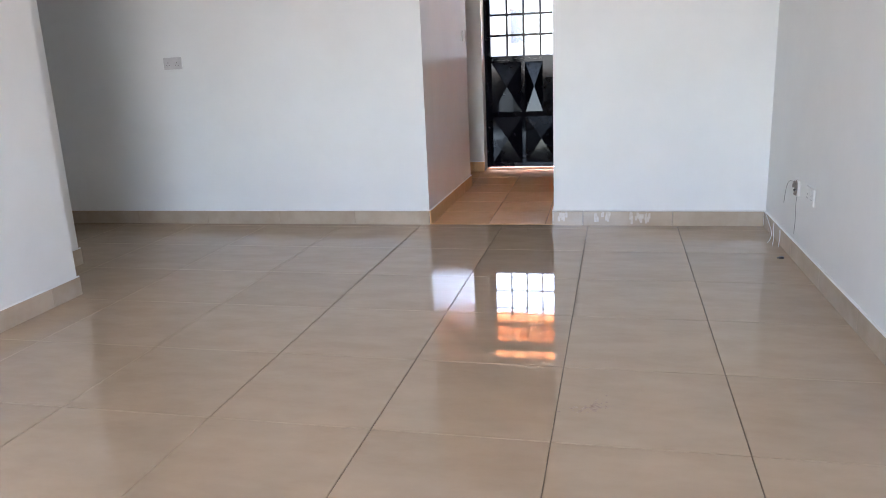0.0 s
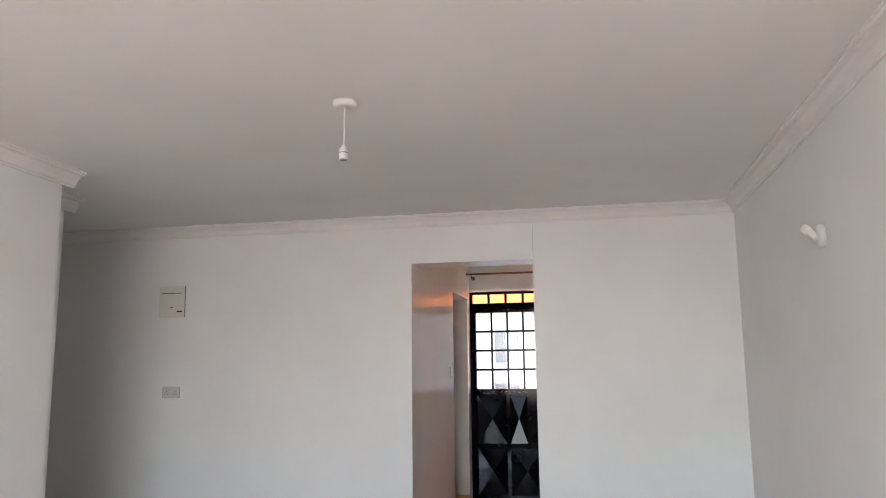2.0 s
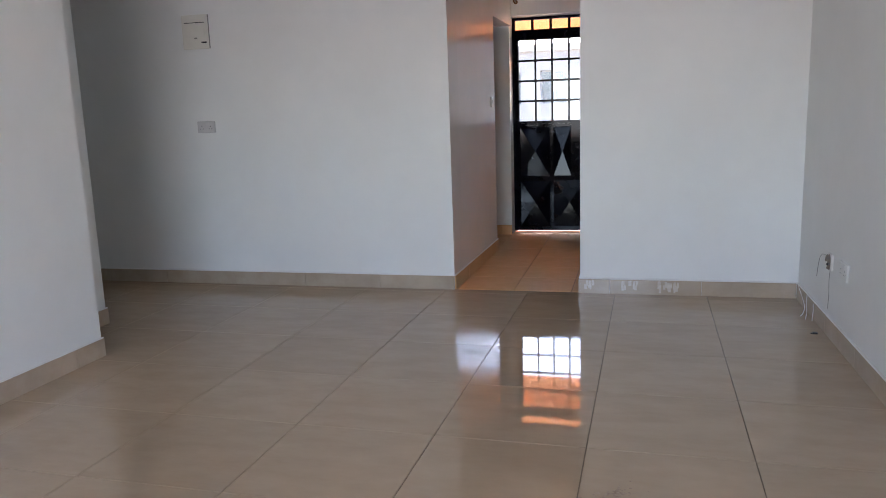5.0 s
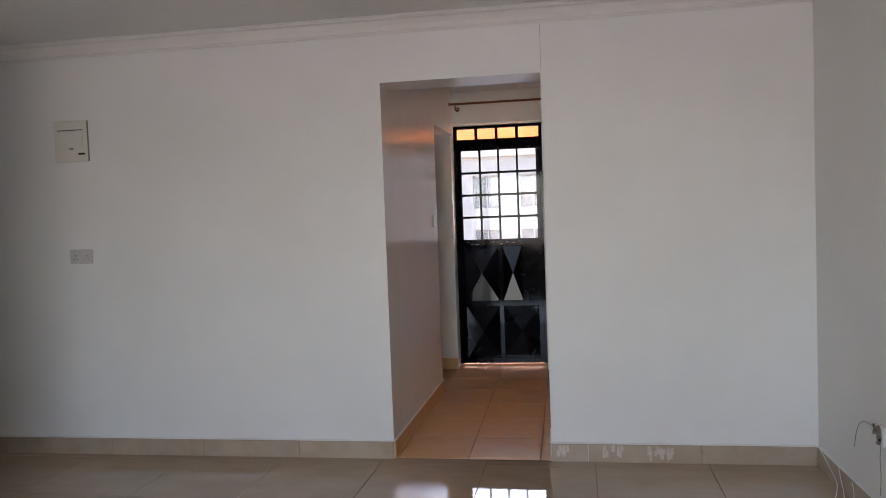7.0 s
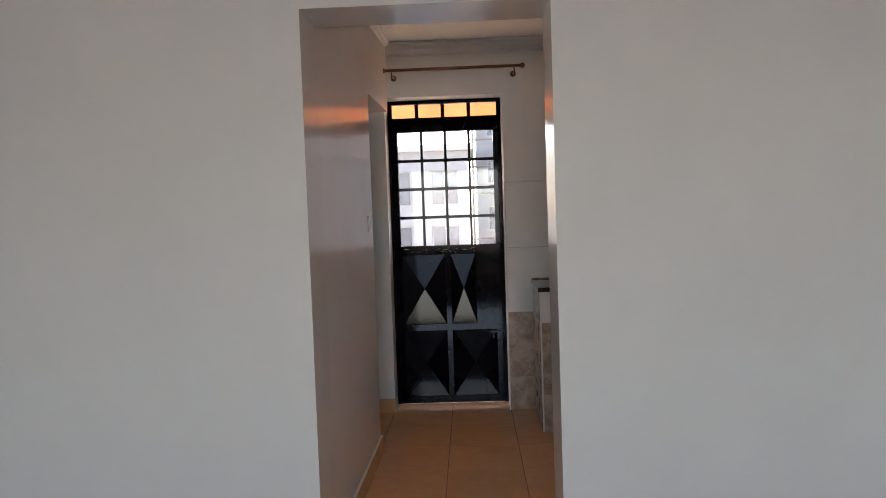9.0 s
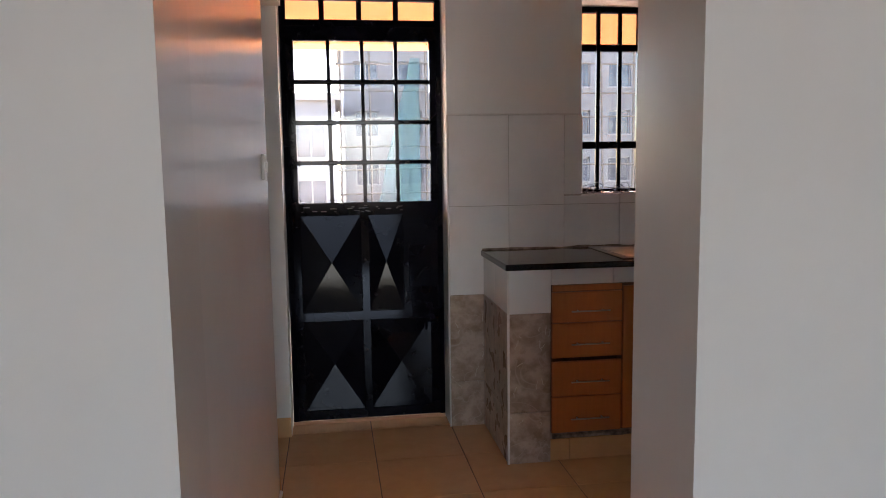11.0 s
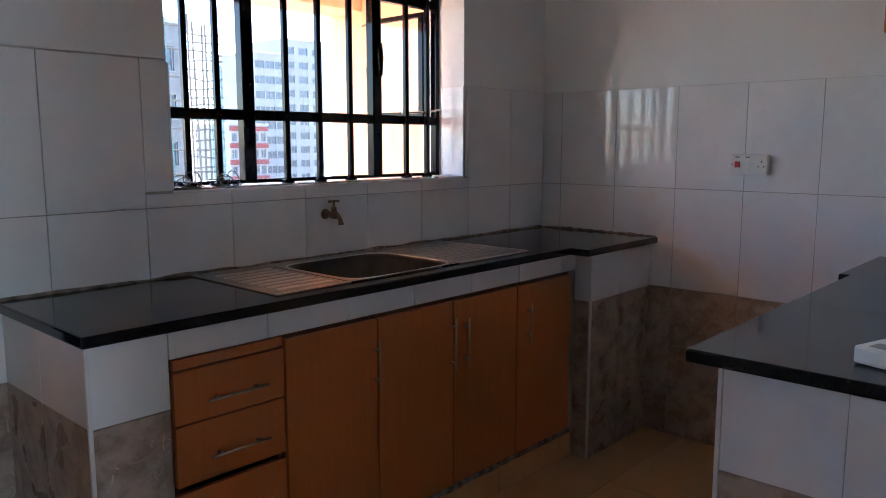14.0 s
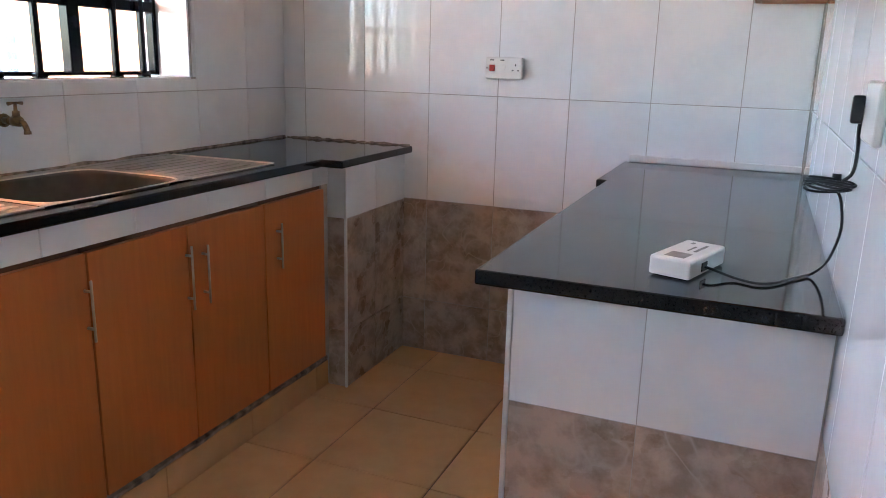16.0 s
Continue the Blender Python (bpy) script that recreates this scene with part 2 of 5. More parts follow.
def tube(bm, points, radius, sides=8, closed_ends=True):
    """A round tube along points."""
    pts = [Vector(p) for p in points]
    rings = []
    side = None
    for i, p in enumerate(pts):
        d = (pts[min(i + 1, len(pts) - 1)] - pts[max(i - 1, 0)]).normalized()
        if side is None:
            side = d.orthogonal().normalized()
        side = (side - d * side.dot(d)).normalized()
        other = d.cross(side)
        r = radius[i] if isinstance(radius, (list, tuple)) else radius
        rings.append([bm.verts.new(p + (side * math.cos(a) + other * math.sin(a)) * r) for a in (2 * math.pi * k / sides for k in range(sides))])
    for a, b in zip(rings, rings[1:]):
        for k in range(sides):
            bm.faces.new((a[k], a[(k + 1) % sides], b[(k + 1) % sides], b[k]))
    if closed_ends:
        bm.faces.new(rings[0][::-1])
        bm.faces.new(rings[-1])
    return bm


def curve_points(points, steps=8):
    """Points along a smooth line through the given ones."""
    p = [Vector(q) for q in points]
    p = [p[0] * 2 - p[1]] + p + [p[-1] * 2 - p[-2]]
    out = []
    for i in range(1, len(p) - 2):
        for k in range(steps):
            t = k / steps
            out.append(0.5 * ((2 * p[i]) + (p[i + 1] - p[i - 1]) * t + (2 * p[i - 1] - 5 * p[i] + 4 * p[i + 1] - p[i + 2]) * t * t
                              + (3 * p[i] - p[i - 1] - 3 * p[i + 1] + p[i + 2]) * t ** 3))
    return out + [p[-2]]


def pierced(axis, u0, u1, v0, v1, w0, w1, holes=(), bevel=0.0):
    """A slab with rectangular holes. axis: the one it is thin along (w); u and v are the two others in xyz order."""
    us = sorted({u0, u1, *(h[0] for h in holes), *(h[1] for h in holes)})
    vs = sorted({v0, v1, *(h[2] for h in holes), *(h[3] for h in holes)})
    us, vs = [u for u in us if u0 <= u <= u1], [v for v in vs if v0 <= v <= v1]
    solid = lambda i, j: (0 <= i < len(us) - 1 and 0 <= j < len(vs) - 1
                          and not any(h[0] <= us[i] and us[i + 1] <= h[1] and h[2] <= vs[j] and vs[j + 1] <= h[3] for h in holes))
    bm = bmesh.new()
    seen = {}

    def vert(u, v, w):
        key = (u, v, w)
        if key not in seen:
            seen[key] = bm.verts.new({"x": (w, u, v), "y": (u, w, v), "z": (u, v, w)}[axis])
        return seen[key]

    for i in range(len(us) - 1):
        for j in range(len(vs) - 1):
            if not solid(i, j):
                continue
            a, b, c, d = us[i], us[i + 1], vs[j], vs[j + 1]
            for w in (w0, w1):
                bm.faces.new([vert(a, c, w), vert(b, c, w), vert(b, d, w), vert(a, d, w)])
            for di, dj, (p, q) in ((-1, 0, ((a, c), (a, d))), (1, 0, ((b, c), (b, d))), (0, -1, ((a, c), (b, c))), (0, 1, ((a, d), (b, d)))):
                if not solid(i + di, j + dj):
                    bm.faces.new([vert(*p, w0), vert(*q, w0), vert(*q, w1), vert(*p, w1)])
    bmesh.ops.recalc_face_normals(bm, faces=bm.faces[:])
    if bevel:
        edges = [e for e in bm.edges if len(e.link_faces) == 2 and e.calc_face_angle() > 0.5]
        bmesh.ops.bevel(bm, geom=edges, offset=bevel, segments=2, affect="EDGES", profile=0.5)
    return bm


PIECES = {}


def piece(name, w, h, t, material, parent, origin, u, v, edge=0.0015):
    """One tile, w along u and h along v, standing t proud of origin; alike pieces share a mesh."""
    key = (name, round(w, 3), round(h, 3), round(t, 4), material.name)
    if key not in PIECES:
        bm = bmesh.new()
        lo = [bm.verts.new((x, y, 0)) for x, y in ((0, 0), (w, 0), (w, h), (0, h))]
        mid = [bm.verts.new((x, y, t - edge)) for x, y in ((0, 0), (w, 0), (w, h), (0, h))]
        hi = [bm.verts.new((x, y, t)) for x, y in ((edge, edge), (w - edge, edge), (w - edge, h - edge), (edge, h - edge))]
        for a, b in ((lo, mid), (mid, hi)):
            for k in range(4):
                bm.faces.new((a[k], a[(k + 1) % 4], b[(k + 1) % 4], b[k]))
        bm.faces.new(hi)
        PIECES[key] = finish(bm, name, material)
    ob = new(name, PIECES[key])
    ob.parent = parent
    u, v = Vector(u), Vector(v)
    n = u.cross(v)
    ob.matrix_basis = Matrix(((u.x, v.x, n.x, origin[0]), (u.y, v.y, n.y, origin[1]), (u.z, v.z, n.z, origin[2]), (0, 0, 0, 1)))
    return ob


def minus(rect, hole):
    """A rectangle less a hole, as rectangles: below, above, and the two flanks between."""
    a, b, c, d = rect
    p, q, r, s = hole
    if q <= a or p >= b or s <= c or r >= d:
        return [rect]
    out = []
    if r > c:
        out.append((a, b, c, r))
    if s < d:
        out.append((a, b, s, d))
    lo, hi = max(c, r), min(d, s)
    if p > a:
        out.append((a, p, lo, hi))
    if q < b:
        out.append((q, b, lo, hi))
    return out


def structure(name, bm, material, label="", category=""):
    return tagged(part(name, bm, material), label, category, kind="structure")


# ---- large structure ----
CEIL_L, CEIL_K = 2.475, 2.515
TOP = 2.75
OPEN_W, OPEN_H = 0.889, 2.125
GLAZE_Y = 2.44      # inner face of the kitchen's outer wall
BACK_X = 3.475      # kitchen end wall
NEAR_Y = 0.306      # kitchen face of the partition
REAR_Y = -7.3

partition = structure("wall_partition", pierced("y", -3.15, BACK_X + 0.15, 0, TOP, 0.0, 0.285, [(0.0, OPEN_W, 0, OPEN_H)]), PAINT,
                      "off-white painted partition with an open doorway to the kitchen", "wall")
partition.data.materials.append(SILK)
for f in partition.data.polygons:       # the doorway's reveal carries the passage's sheeny paint
    if 0.001 < f.center.y < 0.284 and -0.01 < f.center.x < OPEN_W + 0.01 and 0.01 < f.center.z < OPEN_H + 0.01:
        f.material_index = 1
LEAN = 0.023        # the passage wall runs a little out of square past the doorway
passage = pierced("x", 0.285, GLAZE_Y, 0, TOP, -0.15, 0.0, [(1.58, GLAZE_Y, 0, 2.065)])
for v in passage.verts:
    v.co.x += LEAN * (v.co.y - 0.285)
structure("wall_corridor", passage, SILK,
          "sheeny painted side wall of the passage to the kitchen", "wall")
outer = structure("wall_outer", pierced("y", -1.5, BACK_X + 0.15, -0.12, TOP, GLAZE_Y, GLAZE_Y + 0.24,
                  [(0.028, 0.822, -0.12, 2.158), (1.50, 2.875, 1.165, 2.115)]), PAINT,
                  "painted outer wall with a metal door and a barred window", "wall")
end_wall = structure("wall_kitchen_end", boxes((BACK_X, BACK_X + 0.15, 0.285, GLAZE_Y, 0, TOP)), PAINT, "painted end wall of the kitchen, tiled below", "wall")
structure("wall_living_east", boxes((2.272, 2.44, REAR_Y - 0.2, 0.0, 0, TOP)), PAINT, "off-white painted side wall of the living room", "wall")
structure("wall_living_west", boxes((-2.005, -1.57, REAR_Y - 0.2, -1.755, 0, TOP)), PAINT, "off-white painted wall ending in a free corner", "wall")
structure("wall_pier", boxes((-2.30, -2.005, -1.90, -1.165, 0, TOP)), PAINT, "off-white painted pier set back behind the wall end", "wall")
structure("wall_alcove_south", boxes((-3.15, -2.30, -1.90, -1.75, 0, TOP)), PAINT, "painted wall closing the alcove", "wall")
structure("wall_alcove_west", boxes((-3.15, -2.98, -1.75, 0.0, 0, TOP)), PAINT, "painted alcove wall", "wall")
structure("wall_living_rear", pierced("y", -1.57, 2.272, 0, TOP, REAR_Y - 0.2, REAR_Y, [(-0.65, 1.45, 0.62, 2.15)]), PAINT,
          "painted rear wall with a wide window opening", "wall")
structure("wall_side_passage", boxes((-1.5, -1.35, 0.285, GLAZE_Y, 0, TOP)), PAINT, "painted wall at the end of the side passage", "wall")

structure("ceiling_living", boxes((-3.15, 2.44, REAR_Y - 0.2, 0.0, CEIL_L, CEIL_L + 0.12)), CEIL, "matt off-white painted ceiling", "ceiling")
structure("ceiling_kitchen", boxes((-1.5, BACK_X, 0.285, GLAZE_Y, CEIL_K, CEIL_K + 0.12)), CEIL, "matt off-white painted kitchen ceiling", "ceiling")

floor_living = structure("floor_living", boxes((-3.15, 2.44, REAR_Y - 0.2, 0.012, -0.15, -0.0045)), GROUT_DARK, "polished beige porcelain tile floor with dark joints", "floor")
floor_kitchen = structure("floor_kitchen", boxes((-1.5, BACK_X + 0.1, 0.012, GLAZE_Y + 0.16, -0.15, -0.004)), GROUT_DARK, "orange-beige ceramic tile floor with dark joints", "floor")
structure("door_sill", boxes((0.03, 0.82, 2.60, 2.70, -0.1, 0.014), bevel=0.002), ORANGE, "orange painted door sill", "sill")


def cove(bm, a, b, inward, z, size=0.085, over=0.0):
    """A stepped cove moulding along a wall from a to b, under a ceiling at z."""
    prof = [(0, -1.0), (0.10, -1.0), (0.14, -0.88), (0.22, -0.84), (0.34, -0.52), (0.60, -0.26), (0.84, -0.20), (0.90, -0.10), (1.0, -0.09), (1.0, 0), (0, 0)]
    a, b, n = Vector((*a, z)), Vector((*b, z)), Vector((*inward, 0))
    d = (b - a).normalized() * over
    ends = []
    for p in (a - d, b + d):
        ends.append([bm.verts.new(p + n * (u * size) + Vector((0, 0, v * size))) for u, v in prof])
    k = len(prof)
    for i in range(k):
        bm.faces.new((ends[0][i], ends[0][(i + 1) % k], ends[1][(i + 1) % k], ends[1][i]))
    bm.faces.new(ends[0])
    bm.faces.new(ends[1][::-1])


def cornice(name, runs, z, label):
    root = thing(name, (0, 0, z), label, "cornice", kind="structure")
    for a, b, n, over in runs:
        bm = bmesh.new()
        cove(bm, a, b, n, z, over=over)
        ob = part("moulding", bm, PLASTER, root)
        ob.matrix_parent_inverse = root.matrix_world.inverted()


cornice("cornice_living", [((-2.98, 0), (2.272, 0), (0, -1), 0), ((2.272, REAR_Y), (2.272, -0.01), (-1, 0), 0), ((-1.57, REAR_Y), (-1.57, -1.755), (1, 0), 0.085),
                           ((-1.57, -1.755), (-2.005, -1.755), (0, 1), 0), ((-2.005, -1.755), (-2.005, -1.165), (1, 0), 0.085), ((-2.005, -1.165), (-2.3, -1.165), (0, 1), 0),
                           ((-2.98, -1.74), (-2.98, -0.01), (1, 0), 0), ((-1.58, REAR_Y), (2.272, REAR_Y), (0, 1), 0)], CEIL_L,
        "white stepped plaster cornice round the living room")
cornice("cornice_kitchen", [((0.0, GLAZE_Y), (BACK_X, GLAZE_Y), (0, -1), 0), ((0, 0.295), (0, GLAZE_Y - 0.01), (1, 0), 0), ((BACK_X, 0.295), (BACK_X, GLAZE_Y - 0.01), (-1, 0), 0),
                            ((0.01, 0.285), (BACK_X - 0.01, 0.285), (0, 1), 0)], CEIL_K, "white stepped plaster cornice round the kitchen")

# outside: balcony
structure("balcony_slab", boxes((-4.0, 3.75, GLAZE_Y + 0.24, 4.15, -0.25, -0.012)), BALC_FLOOR, "bare screed balcony floor", "floor")
structure("balcony_soffit", boxes((-4.0, 3.75, GLAZE_Y + 0.24, 3.80, 2.42, 2.60)), ORANGE, "orange painted balcony soffit", "ceiling")
structure("balcony_beam", boxes((-4.0, 3.50, 3.80, 4.10, 2.10, 2.60), bevel=0.01), ORANGE, "orange painted edge beam over the balcony", "beam")
structure("balcony_side_wall", boxes((3.50, 3.75, GLAZE_Y + 0.24, 4.12, -0.012, 2.42)), ORANGE, "orange rendered wall at the balcony's end", "wall")
hook = tagged(new("wall_hook"), "small brass wire hook and loop on the balcony wall", "hook")
hook.matrix_world = Matrix.Translation((3.50, 3.72, 1.85))
structure("balcony_parapet", boxes((-4.0, 3.50, 4.0, 4.15, -0.012, 0.20), bevel=0.01), ORANGE, "low orange rendered balcony kerb", "parapet")
structure("balcony_far_wall", boxes((-4.2, -4.0, GLAZE_Y + 0.24, 4.15, -0.25, 2.60)), ORANGE, "orange rendered wall at the balcony's other end", "wall")
structure("upper_storey", boxes((-6.0, 5.5, REAR_Y - 0.2, GLAZE_Y + 0.24, TOP, TOP + 3.0)), FACADE, "rendered storey above the flat", "wall")
structure("ground", boxes((-900, 900, -600, 1500, -14.3, -14.0)), EARTH, "dusty bare earth between buildings", "ground")


# ---- tiles and skirting of the structure are laid at the end; first the fixed furniture ----
def placed(ob, root):
    """Lets a part modelled in world coordinates hang on its thing."""
    ob.parent = root
    ob.matrix_parent_inverse = root.matrix_world.inverted()
    return ob


def wpart(name, bm, material, root, label="", smooth=False):
    return placed(part(name, bm, material, None, label, smooth), root)


bm = bmesh.new()
tube(bm, curve_points([(3.502, 3.66, 2.03), (3.475, 3.72, 2.02), (3.470, 3.77, 2.01)]), 0.006, 6)
tube(bm, curve_points([(3.500, 3.72, 2.02), (3.480, 3.72, 1.99), (3.485, 3.72, 1.965)]), 0.007, 6)
wpart("hook", bm, BRASS, hook, smooth=True)
bm = bmesh.new()
tube(bm, curve_points([(3.500, 3.72, 1.79), (3.470, 3.73, 1.77), (3.475, 3.74, 1.73), (3.485, 3.735, 1.67), (3.490, 3.71, 1.62)]), 0.004, 6)
tube(bm, [(3.500, 3.72, 1.79), (3.470, 3.72, 1.79)], 0.012, 8)
wpart("wire_loop", bm, BRASS, hook, smooth=True)


def bar_handle(root_part, a, b, out):
    """A slim bow handle between a and b, standing off along out."""
    bm = bmesh.new()
    a, b, out = Vector(a), Vector(b), Vector(out)
    d = (b - a).normalized()
    tube(bm, [a + out - d * 0.014, b + out + d * 0.010], 0.0034, 10)
    for p in (a + d * 0.018, b - d * 0.018):
        tube(bm, [p, p + out], 0.0040, 8)
    ob = part("handle", bm, CHROME, None, "slim chrome bar handle", smooth=True)
    ob.parent = root_part
    ob.matrix_parent_inverse = root_part.matrix_world.inverted()


CAB_Y, CAB_B, CAB_T = 1.897, 0.128, 0.797


def cabinet_body(root, x0, x1):
    bm = boxes((x0 + 0.002, x0 + 0.018, CAB_Y + 0.022, 2.42, CAB_B, CAB_T), (x1 - 0.018, x1 - 0.002, CAB_Y + 0.022, 2.42, CAB_B, CAB_T),
               (x0 + 0.018, x1 - 0.018, CAB_Y + 0.022, 2.42, CAB_B, CAB_B + 0.016), (x0 + 0.018, x1 - 0.018, 2.404, 2.42, CAB_B + 0.016, CAB_T),
               (x0 + 0.018, x1 - 0.018, CAB_Y + 0.022, CAB_Y + 0.05, CAB_T - 0.04, CAB_T))
    wpart("body", bm, BEECH_DARK, root, "dark brown cabinet carcass")


drawers = thing("drawer_unit", (1.354, 2.15, CAB_B), "orange-brown beech drawer unit with four drawers under the worktop", "drawer unit")
cabinet_body(drawers, 1.195, 1.514)
for z0, z1, hz, tilt in ((0.632, 0.766, 0.684, 0), (0.474, 0.628, 0.537, 0), (0.300, 0.456, 0.368, 0), (0.134, 0.296, 0.200, 0)):
    front = wpart("drawer", boxes((1.193, 1.511, CAB_Y, CAB_Y + 0.018, z0, z1), bevel=0.002), BEECH, drawers)
    bar_handle(front, (1.288, CAB_Y, hz), (1.438, CAB_Y, hz), (0, -0.022, 0))
wpart("rail", boxes((1.197, 1.512, CAB_Y + 0.006, CAB_Y + 0.02, 0.770, CAB_T - 0.001), bevel=0.001), BEECH, drawers)
for x0, x1, leaves in ((1.516, 1.854, ((1.518, 1.852, 1.842, 0.584, 0.714),)),
                       (1.856, 2.556, ((1.858, 2.198, 2.190, 0.561, 0.722), (2.202, 2.554, 2.257, 0.562, 0.712))),
                       (2.558, 2.925, ((2.560, 2.918, 2.622, 0.577, 0.706),))):
    unit = thing("base_cabinet", ((x0 + x1) / 2, 2.15, CAB_B), "orange-brown beech base cabinet with %s under the worktop"
                 % ("two doors" if len(leaves) == 2 else "one plain door"), "cabinet", "base cabinets under the worktop")
    cabinet_body(unit, x0, x1)
    for a, b, hx, h0, h1 in leaves:
        leaf = wpart("door", boxes((a, b, CAB_Y, CAB_Y + 0.018, 0.138, 0.786), bevel=0.0018), BEECH, unit)
        bar_handle(leaf, (hx, CAB_Y, h0), (hx, CAB_Y, h1), (0, -0.022, 0))



def build_wall_cabinet():
    """The cupboard over the side worktop, hung on the partition."""
    x0, x1, y0, y1, z0, z1 = 1.555, BACK_X - 0.012, 0.3095, 0.506, 1.463, 2.105
    root = thing("wall_cabinet", ((x0 + x1) / 2, y0, z0), "orange-brown beech wall cabinet hung above the side worktop", "cabinet")
    wpart("body", boxes((x0, x0 + 0.018, y0, y1, z0, z1), (x1 - 0.018, x1, y0, y1, z0, z1), (x0 + 0.018, x1 - 0.018, y0, y1, z0 + 0.002, z0 + 0.018),
                        (x0 + 0.018, x1 - 0.018, y0, y1, z1 - 0.018, z1 - 0.002), (x0 + 0.018, x1 - 0.018, y0, y0 + 0.012, z0 + 0.018, z1 - 0.018), bevel=0.001), BEECH, root)
    step = (x1 - x0) / 4
    for k in range(4):
        leaf = wpart("door", boxes((x0 + k * step + 0.0015, x0 + (k + 1) * step - 0.0015, y1 + 0.001, y1 + 0.019, z0 + 0.001, z1 - 0.001), bevel=0.0018), BEECH, root)
        hx = x0 + (k + (0.9 if k % 2 == 0 else 0.1)) * step
        bar_handle(leaf, (hx, y1 + 0.019, z0 + 0.06), (hx, y1 + 0.019, z0 + 0.21), (0, 0.022, 0))


build_wall_cabinet()

# masonry that carries the worktops
PIL_Y = 1.832
base_masonry = structure("counter_masonry", boxes((1.004, 1.190, 1.914, GLAZE_Y, 0, 0.869), (2.974, BACK_X, PIL_Y + 0.008, GLAZE_Y, 0, 0.869),
                         (1.190, 2.974, 1.914, 1.932, 0.799, 0.869), (1.190, 2.974, 1.9225, GLAZE_Y, 0, 0.126), (2.926, 2.974, 1.914, GLAZE_Y, 0.126, 0.799)), GROUT,
                         "tiled masonry piers that carry the worktop", "counter base")
side_masonry = structure("side_counter_masonry", boxes((1.858, 1.96, 0.285, 0.838, 0, 0.871), (2.99, BACK_X, 0.285, 0.86, 0, 0.871)), GROUT,
                         "tiled masonry piers under the side worktop", "counter base")

SINK = (1.530, 2.690, 1.945, 2.405)
BOWL = (1.815, 2.275, 1.952, 2.345)
worktop = tagged(part("worktop", pierced("z", 0.982, BACK_X, 1.800, 2.428, 0.870, 0.898,
                 [(0.982, 2.885, 1.800, 1.882), (BOWL[0] - 0.02, BOWL[1] + 0.02, BOWL[2] - 0.008, BOWL[3] + 0.015)], bevel=0.005), GRANITE),
                 "black polished granite worktop with a stepped front edge", "worktop")
side_top = tagged(part("worktop", pierced("z", 1.772, BACK_X - 0.012, 0.3095, 0.918, 0.872, 0.900, [(1.772, 2.945, 0.888, 0.918)], bevel=0.005), GRANITE),
                  "black polished granite side worktop on tiled piers", "worktop")


